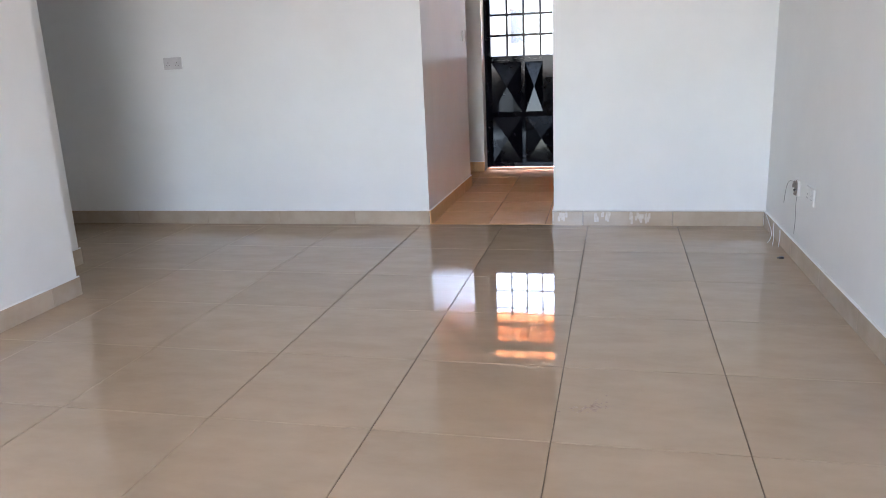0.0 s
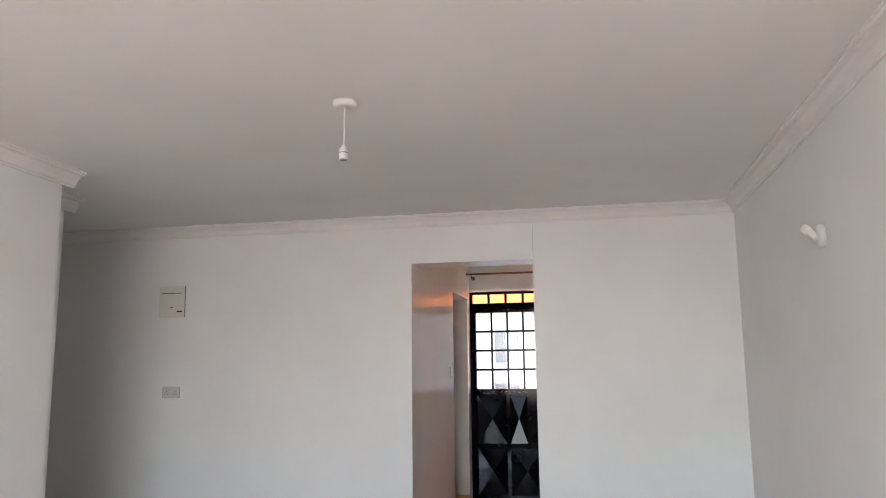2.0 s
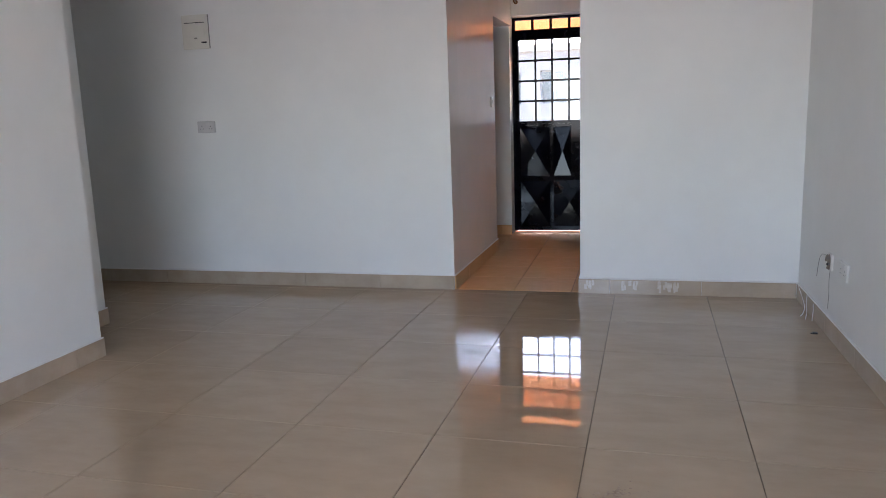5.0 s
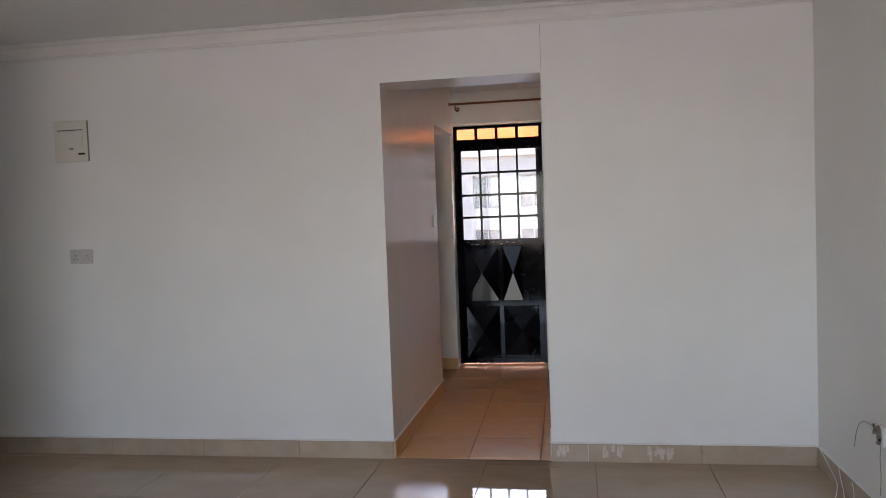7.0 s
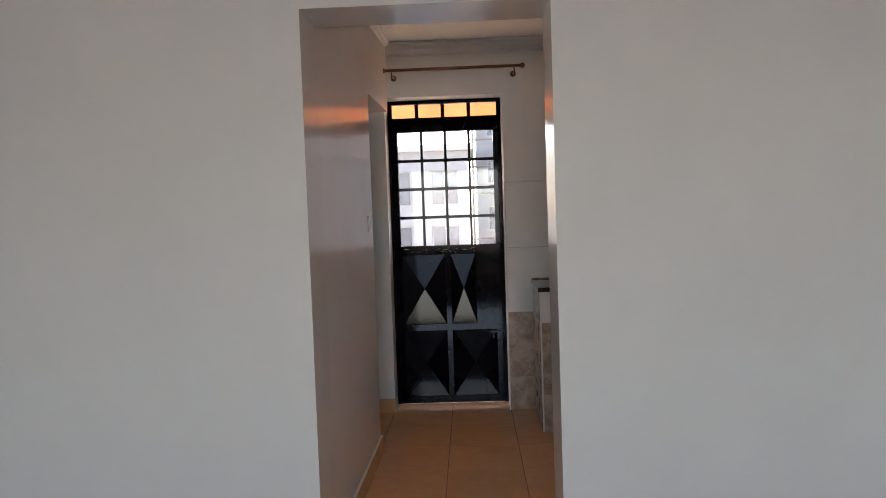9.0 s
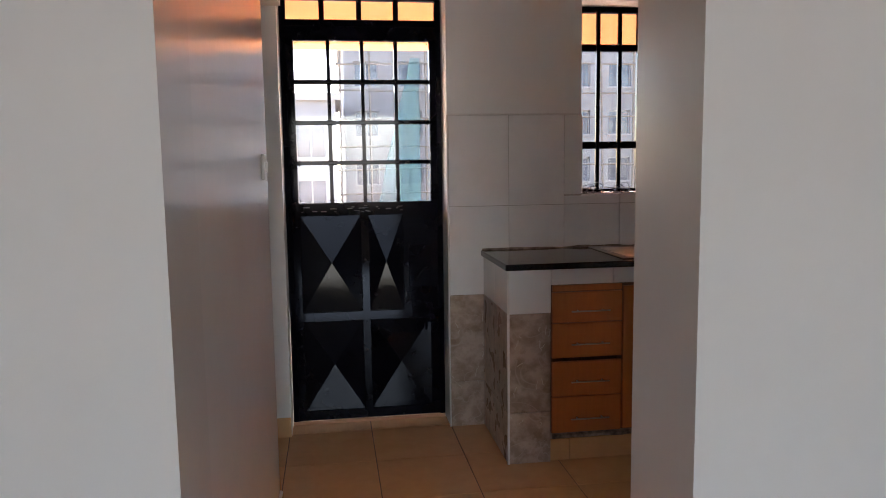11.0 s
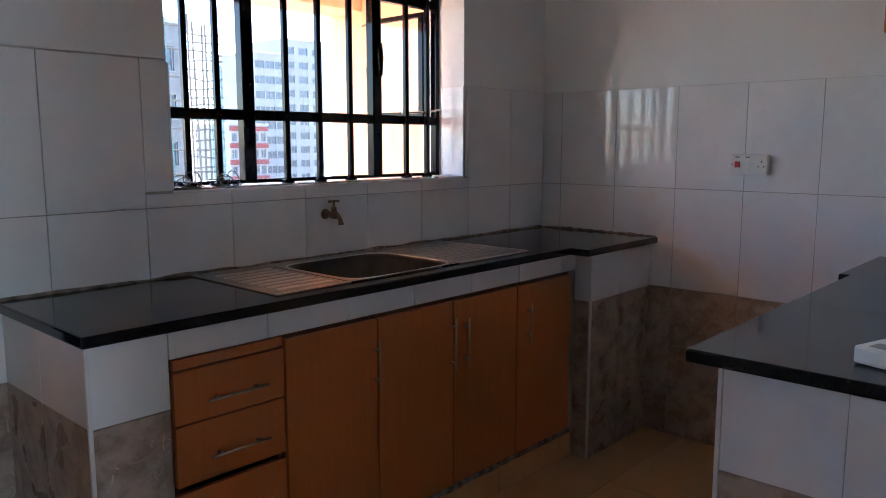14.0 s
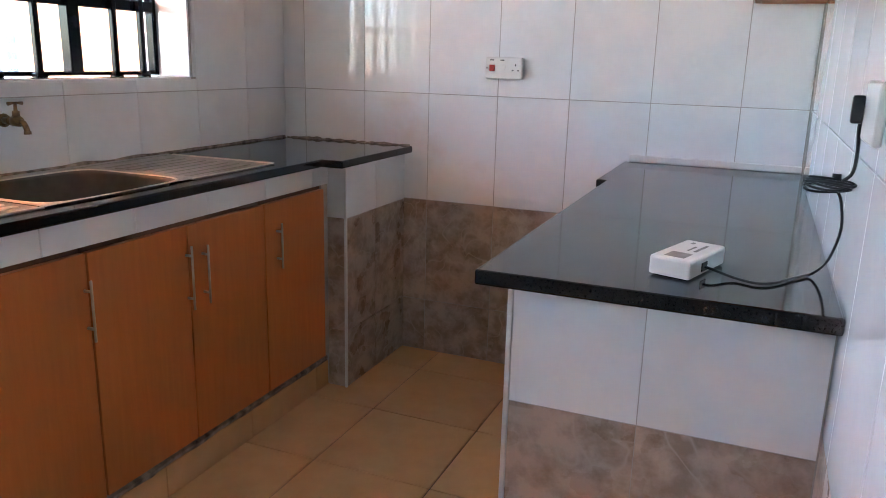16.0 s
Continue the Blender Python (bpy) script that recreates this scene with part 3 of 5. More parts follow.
def build_sink():
    root = thing("sink", (2.1, 2.17, 0.9055), "stainless steel sink, one bowl and two ribbed drainers, in granite", "sink")
    n = 64
    x0, x1, y0, y1 = BOWL
    cx, cy, hx, hy = (x0 + x1) / 2, (y0 + y1) / 2, (x1 - x0) / 2, (y1 - y0) / 2

    def loop(bm, z, grow, e):
        out = []
        for k in range(n):
            a = 2 * math.pi * k / n
            c, s = math.cos(a), math.sin(a)
            out.append(bm.verts.new((cx + (hx + grow) * math.copysign(abs(c) ** (2 / e), c), cy + (hy + grow) * math.copysign(abs(s) ** (2 / e), s), z)))
        return out

    def skin(bm, a, b):
        for k in range(n):
            bm.faces.new((a[k], a[(k + 1) % n], b[(k + 1) % n], b[k]))

    bm = bmesh.new()
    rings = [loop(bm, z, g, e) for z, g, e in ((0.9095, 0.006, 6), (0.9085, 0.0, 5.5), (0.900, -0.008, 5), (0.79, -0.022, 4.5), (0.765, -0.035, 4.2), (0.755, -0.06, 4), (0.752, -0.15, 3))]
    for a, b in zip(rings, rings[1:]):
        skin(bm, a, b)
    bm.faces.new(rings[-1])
    # dark inside comes from the bowl steel's colour, which carries the shade
    wpart("bowl", bm, STEEL_BOWL, root, "dull steel bowl with its inner shade put into the colour", smooth=True)
    sx0, sx1, sy0, sy1 = SINK
    bm = bmesh.new()
    inner = loop(bm, 0.9095, 0.006, 6)
    rim = []
    for k in range(n):
        a = 2 * math.pi * k / n
        c, s = math.cos(a), math.sin(a)
        m = max(abs(c), abs(s))
        rim.append(bm.verts.new((cx + c / m * (hx + 0.018), (cy + s / m * (hy + 0.006)) if abs(s) < m else (sy1 - 0.03 if s > 0 else sy0 + 0.002), 0.9095)))
    skin(bm, inner, rim)
    box(bm, sx0, sx1, sy1 - 0.030, sy1, 0.9055, 0.9095)
    wpart("rim", bm, STEEL_BOARD, root)
    bm = bmesh.new()
    lip = [loop(bm, z, g, 6) for z, g in ((0.9096, 0.0065), (0.9118, 0.0045), (0.9118, 0.0015), (0.9090, -0.0005))]
    for p, q in zip(lip, lip[1:]):
        skin(bm, p, q)
    wpart("bowl_lip", bm, STEEL, root, "polished steel bowl edge", smooth=True)
    for a, b in ((sx0, x0 - 0.018), (x1 + 0.018, sx1)):
        board = wpart("drainer", boxes((a, b, sy0, sy1 - 0.03, 0.9055, 0.9085), bevel=0.001), STEEL_BOARD, root)
        far_end = 0.03 if a == sx0 else 0.07
        ribs = [(a + 0.035, b - far_end, sy0 + 0.045 + k * 0.045, sy0 + 0.066 + k * 0.045) for k in range(8)] + [(a, b, sy0, sy0 + 0.006)]
        if a != sx0:
            ribs.append((b - 0.012, b, sy0 + 0.007, sy1 - 0.031))
        for p, q, r, t in ribs:
            # right-hand ribs stand lower and take the boards' darker-toned steel
            low_rib = a != sx0 and q - p > 0.1 and t - r > 0.01
            rib = part("rib", boxes((p, q, r, t, 0.906, 0.9100 if low_rib else 0.9122), bevel=0.0015 if low_rib else 0.003), STEEL_BOARD if low_rib else STEEL)
            rib.parent = board
            rib.matrix_parent_inverse = board.matrix_world.inverted()
    bm = bmesh.new()
    tube(bm, [(cx, cy, 0.753), (cx, cy, 0.757)], 0.038, 20)
    wpart("waste", bm, CHROME, root, "round chrome waste")
    root.location.z = 0.8985


build_sink()


def build_tap():
    x, z = 2.088, 1.055
    root = thing("bib_tap", (x, GLAZE_Y, z), "aged brass bib tap fixed to the wall tiles above the sink", "tap")
    y = GLAZE_Y - 0.012
    bm = bmesh.new()
    tube(bm, [(x, y, z), (x, y - 0.006, z)], 0.026, 16)
    tube(bm, [(x, y - 0.006, z), (x, y - 0.05, z)], 0.013, 12)
    tube(bm, [(x, y - 0.03, z), (x, y - 0.042, z)], 0.018, 6)
    tube(bm, [(x, y - 0.048, z), (x, y - 0.055, z), (x, y - 0.088, z), (x, y - 0.096, z)], [0.014, 0.020, 0.020, 0.013], 14)
    wpart("body", bm, BRASS, root, smooth=True)
    bm = bmesh.new()
    tube(bm, curve_points([(x, y - 0.085, z), (x, y - 0.108, z - 0.006), (x, y - 0.122, z - 0.03), (x, y - 0.124, z - 0.045)]), 0.0105, 12)
    tube(bm, [(x, y - 0.1238, z - 0.034), (x, y - 0.1242, z - 0.046)], 0.0135, 12)
    wpart("spout", bm, BRASS, root, smooth=True)
    bm = bmesh.new()
    tube(bm, [(x, y - 0.072, z + 0.012), (x, y - 0.072, z + 0.038), (x, y - 0.072, z + 0.040), (x, y - 0.072, z + 0.066)], [0.014, 0.013, 0.007, 0.006], 12)
    tube(bm, [(x - 0.030, y - 0.072, z + 0.066), (x - 0.012, y - 0.072, z + 0.068), (x + 0.012, y - 0.072, z + 0.068), (x + 0.030, y - 0.072, z + 0.066)], [0.0075, 0.005, 0.005, 0.0075], 10)
    wpart("handle", bm, BRASS, root, "brass tee handle", smooth=True)
    root.scale = (0.74, 0.74, 0.74)


build_tap()

# beads of mortar where worktops meet walls
for name, a, b in (("mortar_bead", (0.99, 2.431), (3.46, 2.431)), ("mortar_bead", (3.462, 2.42), (3.462, 1.81))):
    bm = bmesh.new()
    pa, pb = Vector((*a, 0.898)), Vector((*b, 0.898))
    pts, rad = [], []
    for k in range(61):
        w = noise.noise(Vector((k * 0.35, a[0], 3.1)))
        pts.append(pa.lerp(pb, k / 60) + Vector((0, 0, 0.002 + 0.003 * w)))
        rad.append(0.0065 + 0.0045 * w)
    tube(bm, pts, rad, 6)
    tagged(part(name, bm, MORTAR), "rough brown mortar bead along the worktop's rear edge", "mortar")
bm = bmesh.new()
pts, rad = [], []
for k in range(61):
    w = noise.noise(Vector((k * 0.41, 7.7, 1.3)))
    pts.append(Vector((1.20 + 1.755 * k / 60, 1.924 + 0.003 * w, 0.1130 + 0.003 * w)))
    rad.append(0.0150 + 0.003 * noise.noise(Vector((k * 1.3, 2.2, 5.1))))
tube(bm, pts, rad, 6)
tagged(part("mortar_bead", bm, MORTAR), "crumbling mortar bead on the tiled plinth below the cabinets", "mortar")
tagged(part("edge_strip", boxes((BACK_X - 0.022, BACK_X - 0.010, 0.312, 0.90, 0.9005, 0.925), bevel=0.003), TRIM), "white plastic edge strip behind the side worktop", "strip")


# ---- metal door ----
DY = 2.600          # room face of the door's frame


def pyramid(bm, x0, x1, z0, z1, y, h):
    """A pressed panel: four slopes that sink to a point away from the room."""
    rim = [bm.verts.new(p) for p in ((x0, y, z0), (x1, y, z0), (x1, y, z1), (x0, y, z1))]
    tip = bm.verts.new(((x0 + x1) / 2, y + h, (z0 + z1) / 2))
    for k in range(4):
        bm.faces.new((rim[k], rim[(k + 1) % 4], tip))
    back = [bm.verts.new((v.co.x, y + 0.027, v.co.z)) for v in rim]
    for k in range(4):
        bm.faces.new((rim[k], back[k], back[(k + 1) % 4], rim[(k + 1) % 4]))
    bm.faces.new(back[::-1])


def build_door():
    root = thing("door_1", (0.425, 2.62, 0.014), "black gloss enamelled steel door with sixteen small panes and pressed panels, shut", "door", kind="structure")
    w = lambda *a, **k: wpart(*a, root=root, **k)
    fr = pierced("y", 0.030, 0.820, 0.014, 2.156, DY, DY + 0.045, [(0.062, 0.790, 0.014, 2.000), (0.062, 0.790, 2.036, 2.130)], bevel=0.004)
    wpart("door_frame", fr, BLACK, root)
    tr = [0.062, 0.235, 0.417, 0.598, 0.790]
    for x in tr[1:-1]:
        wpart("transom_bar", boxes((x - 0.013, x + 0.013, DY + 0.004, DY + 0.034, 2.030, 2.135), bevel=0.003), BLACK, root)
    for a, b in zip(tr, tr[1:]):
        wpart("pane", boxes((a - 0.002, b + 0.002, DY + 0.022, DY + 0.026, 2.032, 2.134)), GLASS, root)
    leaf = wpart("leaf", pierced("y", 0.058, 0.794, 0.020, 2.004, DY - 0.006, DY + 0.030,
                 [(0.094, 0.760, 1.140, 1.935), (0.100, 0.398, 0.585, 1.075), (0.440, 0.612, 0.585, 1.075), (0.100, 0.398, 0.070, 0.535), (0.440, 0.750, 0.070, 0.535)], bevel=0.003),
                 BLACK, root)
    for x0, x1, z0, z1 in ((0.098, 0.400, 0.583, 1.077), (0.438, 0.614, 0.583, 1.077), (0.098, 0.400, 0.068, 0.537), (0.438, 0.752, 0.068, 0.537)):
        bm = bmesh.new()
        pyramid(bm, x0, x1, z0, z1, DY + 0.004, 0.019)
        ob = part("pressed_panel", bm, BLACK, None, "pressed steel panel sunk to a point")
        ob.parent = leaf
        ob.matrix_parent_inverse = leaf.matrix_world.inverted()
    xs = [0.094 + 0.666 * k / 4 for k in range(5)]
    zs = [1.140 + 0.795 * k / 4 for k in range(5)]
    for x in xs[1:-1]:
        wpart("glazing_bar", boxes((x - 0.009, x + 0.009, DY + 0.006, DY + 0.034, 1.135, 1.940), bevel=0.003), BLACK, root)
    for z in zs[1:-1]:
        wpart("glazing_bar", boxes((0.090, 0.764, DY + 0.003, DY + 0.033, z - 0.010, z + 0.010), bevel=0.003), BLACK, root)
    for i in range(4):
        for j in range(4):
            wpart("pane", boxes((xs[i], xs[i + 1], DY + 0.021, DY + 0.025, zs[j], zs[j + 1])), GLASS, root)
            a, b, c, d = xs[i] + 0.008, xs[i + 1] - 0.008, zs[j] + 0.009, zs[j + 1] - 0.009
            bm = bmesh.new()
            for px, pz, sx, sz in ((a, c, 1, 1), (b, c, -1, 1), (b, d, -1, -1), (a, d, 1, -1)):
                r = 0.014
                front = [bm.verts.new((px, DY + 0.012, pz))] + [bm.verts.new((px + sx * r * (1 - math.sin(t)), DY + 0.016, pz + sz * r * (1 - math.cos(t)))) for t in (0, math.pi / 8, math.pi / 4, 3 * math.pi / 8, math.pi / 2)]
                bm.faces.new(front)
            wpart("putty", bm, BLACK, root, "black paint filling the pane's corners")
    bm = boxes((0.094, 0.62, DY - 0.004, DY + 0.006, 1.090, 1.112), bevel=0.003)
    wpart("weld_strip", bm, BLACK, root)
    # the weld's glints and chipped paint, both set as small grey flecks
    rnd = random.Random(31)
    for k in range(22):
        x, z = rnd.uniform(0.10, 0.61), rnd.choice((1.094, 1.108, 1.118)) + rnd.uniform(-0.004, 0.004)
        chip = boxes((x, x + rnd.uniform(0.006, 0.035), DY - 0.0075, DY - 0.0035, z, z + rnd.uniform(0.0015, 0.004)), bevel=0.0006)
        wpart("paint_chip", chip, GREY, root, "grey fleck for the glints and bare metal on the weld strip")
    wpart("lock_box", boxes((0.640, 0.752, DY - 0.012, DY + 0.006, 0.70, 0.92), bevel=0.004), BLACK, root)
    bm = bmesh.new()
    tube(bm, [(0.735, DY - 0.012, 0.80), (0.735, DY - 0.045, 0.80)], 0.008, 10)
    tube(bm, curve_points([(0.735, DY - 0.045, 0.80), (0.725, DY - 0.05, 0.805), (0.690, DY - 0.048, 0.775), (0.665, DY - 0.046, 0.735)]), 0.007, 10)
    wpart("door_handle", bm, BLACK, root, "dark lever handle", smooth=True)
    bm = boxes((0.72, 0.732, DY - 0.006, DY + 0.006, 0.47, 0.54), (0.70, 0.78, DY - 0.010, DY + 0.004, 0.512, 0.526), bevel=0.002)
    wpart("bolt", bm, BLACK, root)
    for z in (0.35, 1.05, 1.75):
        bm = bmesh.new()
        tube(bm, [(0.062, DY - 0.004, z - 0.05), (0.062, DY - 0.004, z + 0.05)], 0.009, 10)
        wpart("hinge", bm, BLACK, root, smooth=True)


build_door()


# ---- barred window ----
def build_window():
    root = thing("window_1", (2.19, 2.60, 1.165), "black painted steel window with vertical burglar bars, one casement standing open", "window", kind="structure")
    y0, y1 = 2.572, 2.600
    x0, x1, z0, z1 = 1.502, 2.873, 1.170, 2.113
    wpart("window_frame", pierced("y", x0, x1, z0, z1, y0 + 0.012, y1 + 0.02, [(x0 + 0.02, x1 - 0.02, z0 + 0.014, 1.393), (x0 + 0.02, x1 - 0.02, 1.430, 1.890), (x0 + 0.02, x1 - 0.02, 1.926, z1 - 0.03)], bevel=0.003), BLACK, root)
    for x in (1.874, 2.487):
        wpart("mullion", boxes((x - 0.024, x + 0.024, y0 - 0.002, y1 + 0.012, z0 + 0.004, z1 - 0.01), bevel=0.004), BLACK, root)
    for x in (1.632, 1.748, 2.031, 2.183, 2.338, 2.651, 2.779):
        wpart("bar", boxes((x - 0.010, x + 0.010, y0 - 0.010, y0 + 0.010, z0 - 0.004, z1 - 0.012), bevel=0.003), BLACK, root)
        wpart("bar_foot", boxes((x - 0.022, x + 0.022, y0 - 0.014, y0 + 0.012, z0 - 0.005, z0 + 0.010), bevel=0.003), BLACK, root)
    wpart("transom_head", boxes((1.86, 2.51, y0 - 0.006, y0 + 0.014, 2.060, 2.112), bevel=0.004), BLACK, root)
    spans = ((x0 + 0.02, 1.851), (1.897, 2.464), (2.510, x1 - 0.02))
    for a, b in spans:
        for c, d in ((z0 + 0.010, 1.398), (1.425, 1.895), (1.922, z1 - 0.025)):
            if a > 2.48 and c > 1.4 and d < 1.9:
                continue
            wpart("pane", boxes((a - 0.004, b + 0.004, y1 + 0.004, y1 + 0.008, c, d)), GLASS, root)
    # the casement, swung outwards on the frame's far jamb
    sash = thing("casement", (2.835, 2.625, 1.43), "", "")
    sash.name = "casement"
    sash.parent = root
    sash.matrix_parent_inverse = root.matrix_world.inverted()
    s0, s1 = 2.628, 2.955
    fr = pierced("x", s0, s1, 1.432, 1.886, 2.812, 2.838, [(s0 + 0.03, s1 - 0.022, 1.455, 1.864)], bevel=0.003)
    f = part("sash_frame", fr, BLACK)
    f.parent = sash
    f.matrix_parent_inverse = sash.matrix_world.inverted()
    g = part("sash_pane", boxes((2.822, 2.827, s0 + 0.026, s1 - 0.018, 1.451, 1.868)), GLASS)
    g.parent = sash
    g.matrix_parent_inverse = sash.matrix_world.inverted()
    bm = bmesh.new()
    tube(bm, curve_points([(2.66, y0 + 0.03, 1.442), (2.72, y0 + 0.05, 1.446), (2.80, y0 + 0.02, 1.450), (2.86, y0 - 0.01, 1.462)]), 0.005, 8)
    wpart("stay", bm, TRIM, root, "pale casement stay", smooth=True)
    bm = bmesh.new()
    tube(bm, [(2.500, y1 + 0.01, 1.69), (2.490, y1 - 0.04, 1.70)], 0.008, 8)
    tube(bm, [(2.490, y1 - 0.04, 1.715), (2.492, y1 - 0.042, 1.66), (2.496, y1 - 0.040, 1.585)], [0.012, 0.014, 0.008], 8)
    wpart("catch", bm, BLACK, root, "black casement catch", smooth=True)
    wpart("window_sill", boxes((1.502, 2.873, 2.436, 2.572, 1.150, 1.1665), bevel=0.002), WHITE_TILE, root, "white tiled sill")


build_window()

# tangles of black wire left on the sill
for cx, cy, s in ((1.575, 2.515, 1.0), (1.735, 2.520, 0.85)):
    tangle = thing("wire_tangle", (cx, cy, 1.1690), "loose tangle of thin black wire lying on the window sill", "wire", "wire tangles on the sill")
    for k in range(6):
        bm, pts = bmesh.new(), []
        lift, turn, squash = 0.006 + 0.006 * (k % 3), k * 1.1 + cx, 0.35 + 0.1 * (k % 4)
        for j in range(30):
            a = 2 * math.pi * j / 26
            wob = 1 + 0.25 * noise.noise(Vector((j * 0.2, k * 3.1, cx)))
            x, y = 0.045 * s * wob * math.cos(a), 0.032 * s * wob * math.sin(a)
            pts.append((cx + x * math.cos(turn) - y * math.sin(turn) * 0.6 + 0.016 * (k - 2.5) * s, cy + 0.5 * (x * math.sin(turn) + y * math.cos(turn)), 1.1690 + lift * squash * 2 * (1 + math.sin(a + turn)) + 0.010 * (1 + math.sin(a)) * (k % 2)))
        tube(bm, pts, 0.0021, 5)
        wpart("strand", bm, DARK, tangle, smooth=True)


# ---- curtain rods ----
def build_rod(x0, x1, z, y, stretch):
    root = thing("curtain_rod", ((x0 + x1) / 2, y, z), "thin bronze curtain rod on wall brackets over the %s" % stretch, "curtain rod", "curtain rods")
    bm = bmesh.new()
    tube(bm, [(x0, y, z), (x1, y, z)], 0.010, 12)
    wpart("pole", bm, ROD, root, smooth=True)
    for x, s in ((x0, -1), (x1, 1)):
        bm = bmesh.new()
        tube(bm, [(x, y, z), (x + s * 0.012, y, z), (x + s * 0.02, y, z), (x + s * 0.03, y, z)], [0.012, 0.018, 0.018, 0.006], 12)
        wpart("finial", bm, ROD, root, smooth=True)
        bm = bmesh.new()
        tube(bm, [(x - s * 0.04, GLAZE_Y, z - 0.03), (x - s * 0.04, y, z - 0.03), (x - s * 0.04, y, z - 0.012)], 0.005, 8)
        tube(bm, [(x - s * 0.04, y, z - 0.03), (x - s * 0.04, y, z - 0.05)], 0.006, 8)
        tube(bm, [(x - s * 0.04, GLAZE_Y, z - 0.03), (x - s * 0.04, GLAZE_Y - 0.006, z - 0.03)], 0.02, 14)
        wpart("bracket", bm, ROD, root, smooth=True)


build_rod(0.060, 0.945, 2.315, 2.30, "door")
build_rod(1.300, 3.060, 2.315, 2.30, "window")


# ---- electrical things ----
def wall_plate(name, c, u, n, w, h, label, category, material=PLASTIC, depth=0.012, group=""):
    """A bevelled plate on a wall: c its middle on the wall, u along it, n out of it."""
    root = thing(name, c, label, category, group)
    c, u, n = Vector(c), Vector(u), Vector(n)
    bm = bmesh.new()
    box(bm, -w / 2, w / 2, -h / 2, h / 2, 0, depth, bevel=min(0.004, depth / 3))
    m = Matrix((( u.x, 0, n.x, c.x), (u.y, 0, n.y, c.y), (0, 1, 0, c.z), (0, 0, 0, 1)))
    bm.transform(m)
    wpart("plate", bm, material, root)

    def add(pname, x, z, pw, ph, d0, d1, mat, bevel=0.0):
        b = bmesh.new()
        box(b, x - pw / 2, x + pw / 2, z - ph / 2, z + ph / 2, d0, d1, bevel=bevel)
        b.transform(m)
        return wpart(pname, b, mat, root)
    return root, add


def socket_holes(add, x, z, d):
    add("pin_hole", x, z + 0.012, 0.004, 0.008, d, d + 0.0006, DARK)
    add("pin_hole", x - 0.011, z - 0.008, 0.007, 0.004, d, d + 0.0006, DARK)
    add("pin_hole", x + 0.011, z - 0.008, 0.007, 0.004, d, d + 0.0006, DARK)


root, add = wall_plate("wall_socket", (-1.882, 0, 1.205), (1, 0, 0), (0, -1, 0), 0.146, 0.086, "dull white twin wall socket on the off-white wall", "socket", DULL_WHITE)
for x in (-0.036, 0.036):
    socket_holes(add, x, -0.006, 0.012)
    add("rocker", x, 0.028, 0.012, 0.018, 0.012, 0.015, DULL_WHITE, 0.001)
root, add = wall_plate("fuse_box", (-1.904, 0, 1.896), (1, 0, 0), (0, -1, 0), 0.216, 0.246, "flush ivory plastic fuse box with a closed flap on the wall", "fuse box", IVORY, 0.014)
add("flap", -0.002, 0.012, 0.166, 0.100, 0.014, 0.019, IVORY, 0.002)
add("flap_shadow", -0.002, 0.066, 0.166, 0.005, 0.014, 0.0155, DARK)
add("latch", 0.004, -0.045, 0.022, 0.010, 0.014, 0.021, GREY, 0.001)
add("nameplate", 0.068, -0.076, 0.044, 0.011, 0.014, 0.0155, DARK)
add("gap", 0.1085, 0.0, 0.002, 0.240, 0.0, 0.012, GREY)
root, add = wall_plate("wall_socket", (2.272, -1.075, 0.405), (0, -1, 0), (-1, 0, 0), 0.150, 0.088, "white twin wall socket low on the living room wall", "socket", PLASTIC)
for x in (-0.036, 0.036):
    socket_holes(add, x, -0.006, 0.012)
    add("rocker", x, 0.028, 0.012, 0.018, 0.012, 0.015, PLASTIC, 0.001)
root, add = wall_plate("cable_outlet", (2.272, -0.80, 0.400), (0, -1, 0), (-1, 0, 0), 0.086, 0.086, "open white cable outlet with loose leads in the living room wall", "outlet", PLASTIC)
add("recess", 0, 0, 0.05, 0.05, 0.012, 0.0128, GREY)
bm = bmesh.new()
tube(bm, curve_points([(2.270, -0.76, 0.41), (2.262, -0.69, 0.418), (2.264, -0.60, 0.398), (2.264, -0.55, 0.349), (2.266, -0.508, 0.257)]), 0.0016, 6)
wpart("aerial_lead", bm, GREY, root, "thin grey aerial lead hanging loose", smooth=True)
bm = bmesh.new()
tube(bm, curve_points([(2.268, -0.80, 0.37), (2.264, -0.80, 0.30), (2.267, -0.80, 0.22), (2.266, -0.795, 0.14)]), 0.0013, 6)
wpart("lead", bm, GREY, root, "thin grey lead hanging down", smooth=True)
bm = bmesh.new()
for k in range(4):
    tube(bm, [(2.266 - 0.006 * k, -0.80 + (0.020 + 0.004 * (k % 2)) * math.cos(a), 0.398 + (0.042 - 0.003 * k) * math.sin(a)) for a in (2 * math.pi * j / 24 for j in range(24 - 2 * k))], 0.0042, 6)
wpart("lead_coil", bm, CLAY, root, "brown-grey coil of bare leads", smooth=True)
bm = bmesh.new()
tube(bm, curve_points([(2.252, -0.825, 0.392), (2.240, -0.855, 0.398), (2.232, -0.880, 0.402)]), 0.006, 8)
wpart("stub", bm, DARK, root, "black lead stub", smooth=True)
bm = bmesh.new()
tube(bm, curve_points([(2.268, -0.725, 0.425), (2.262, -0.745, 0.410), (2.258, -0.775, 0.400)]), 0.0035, 6)
wpart("stub", bm, DARK, root, "black lead stub", smooth=True)
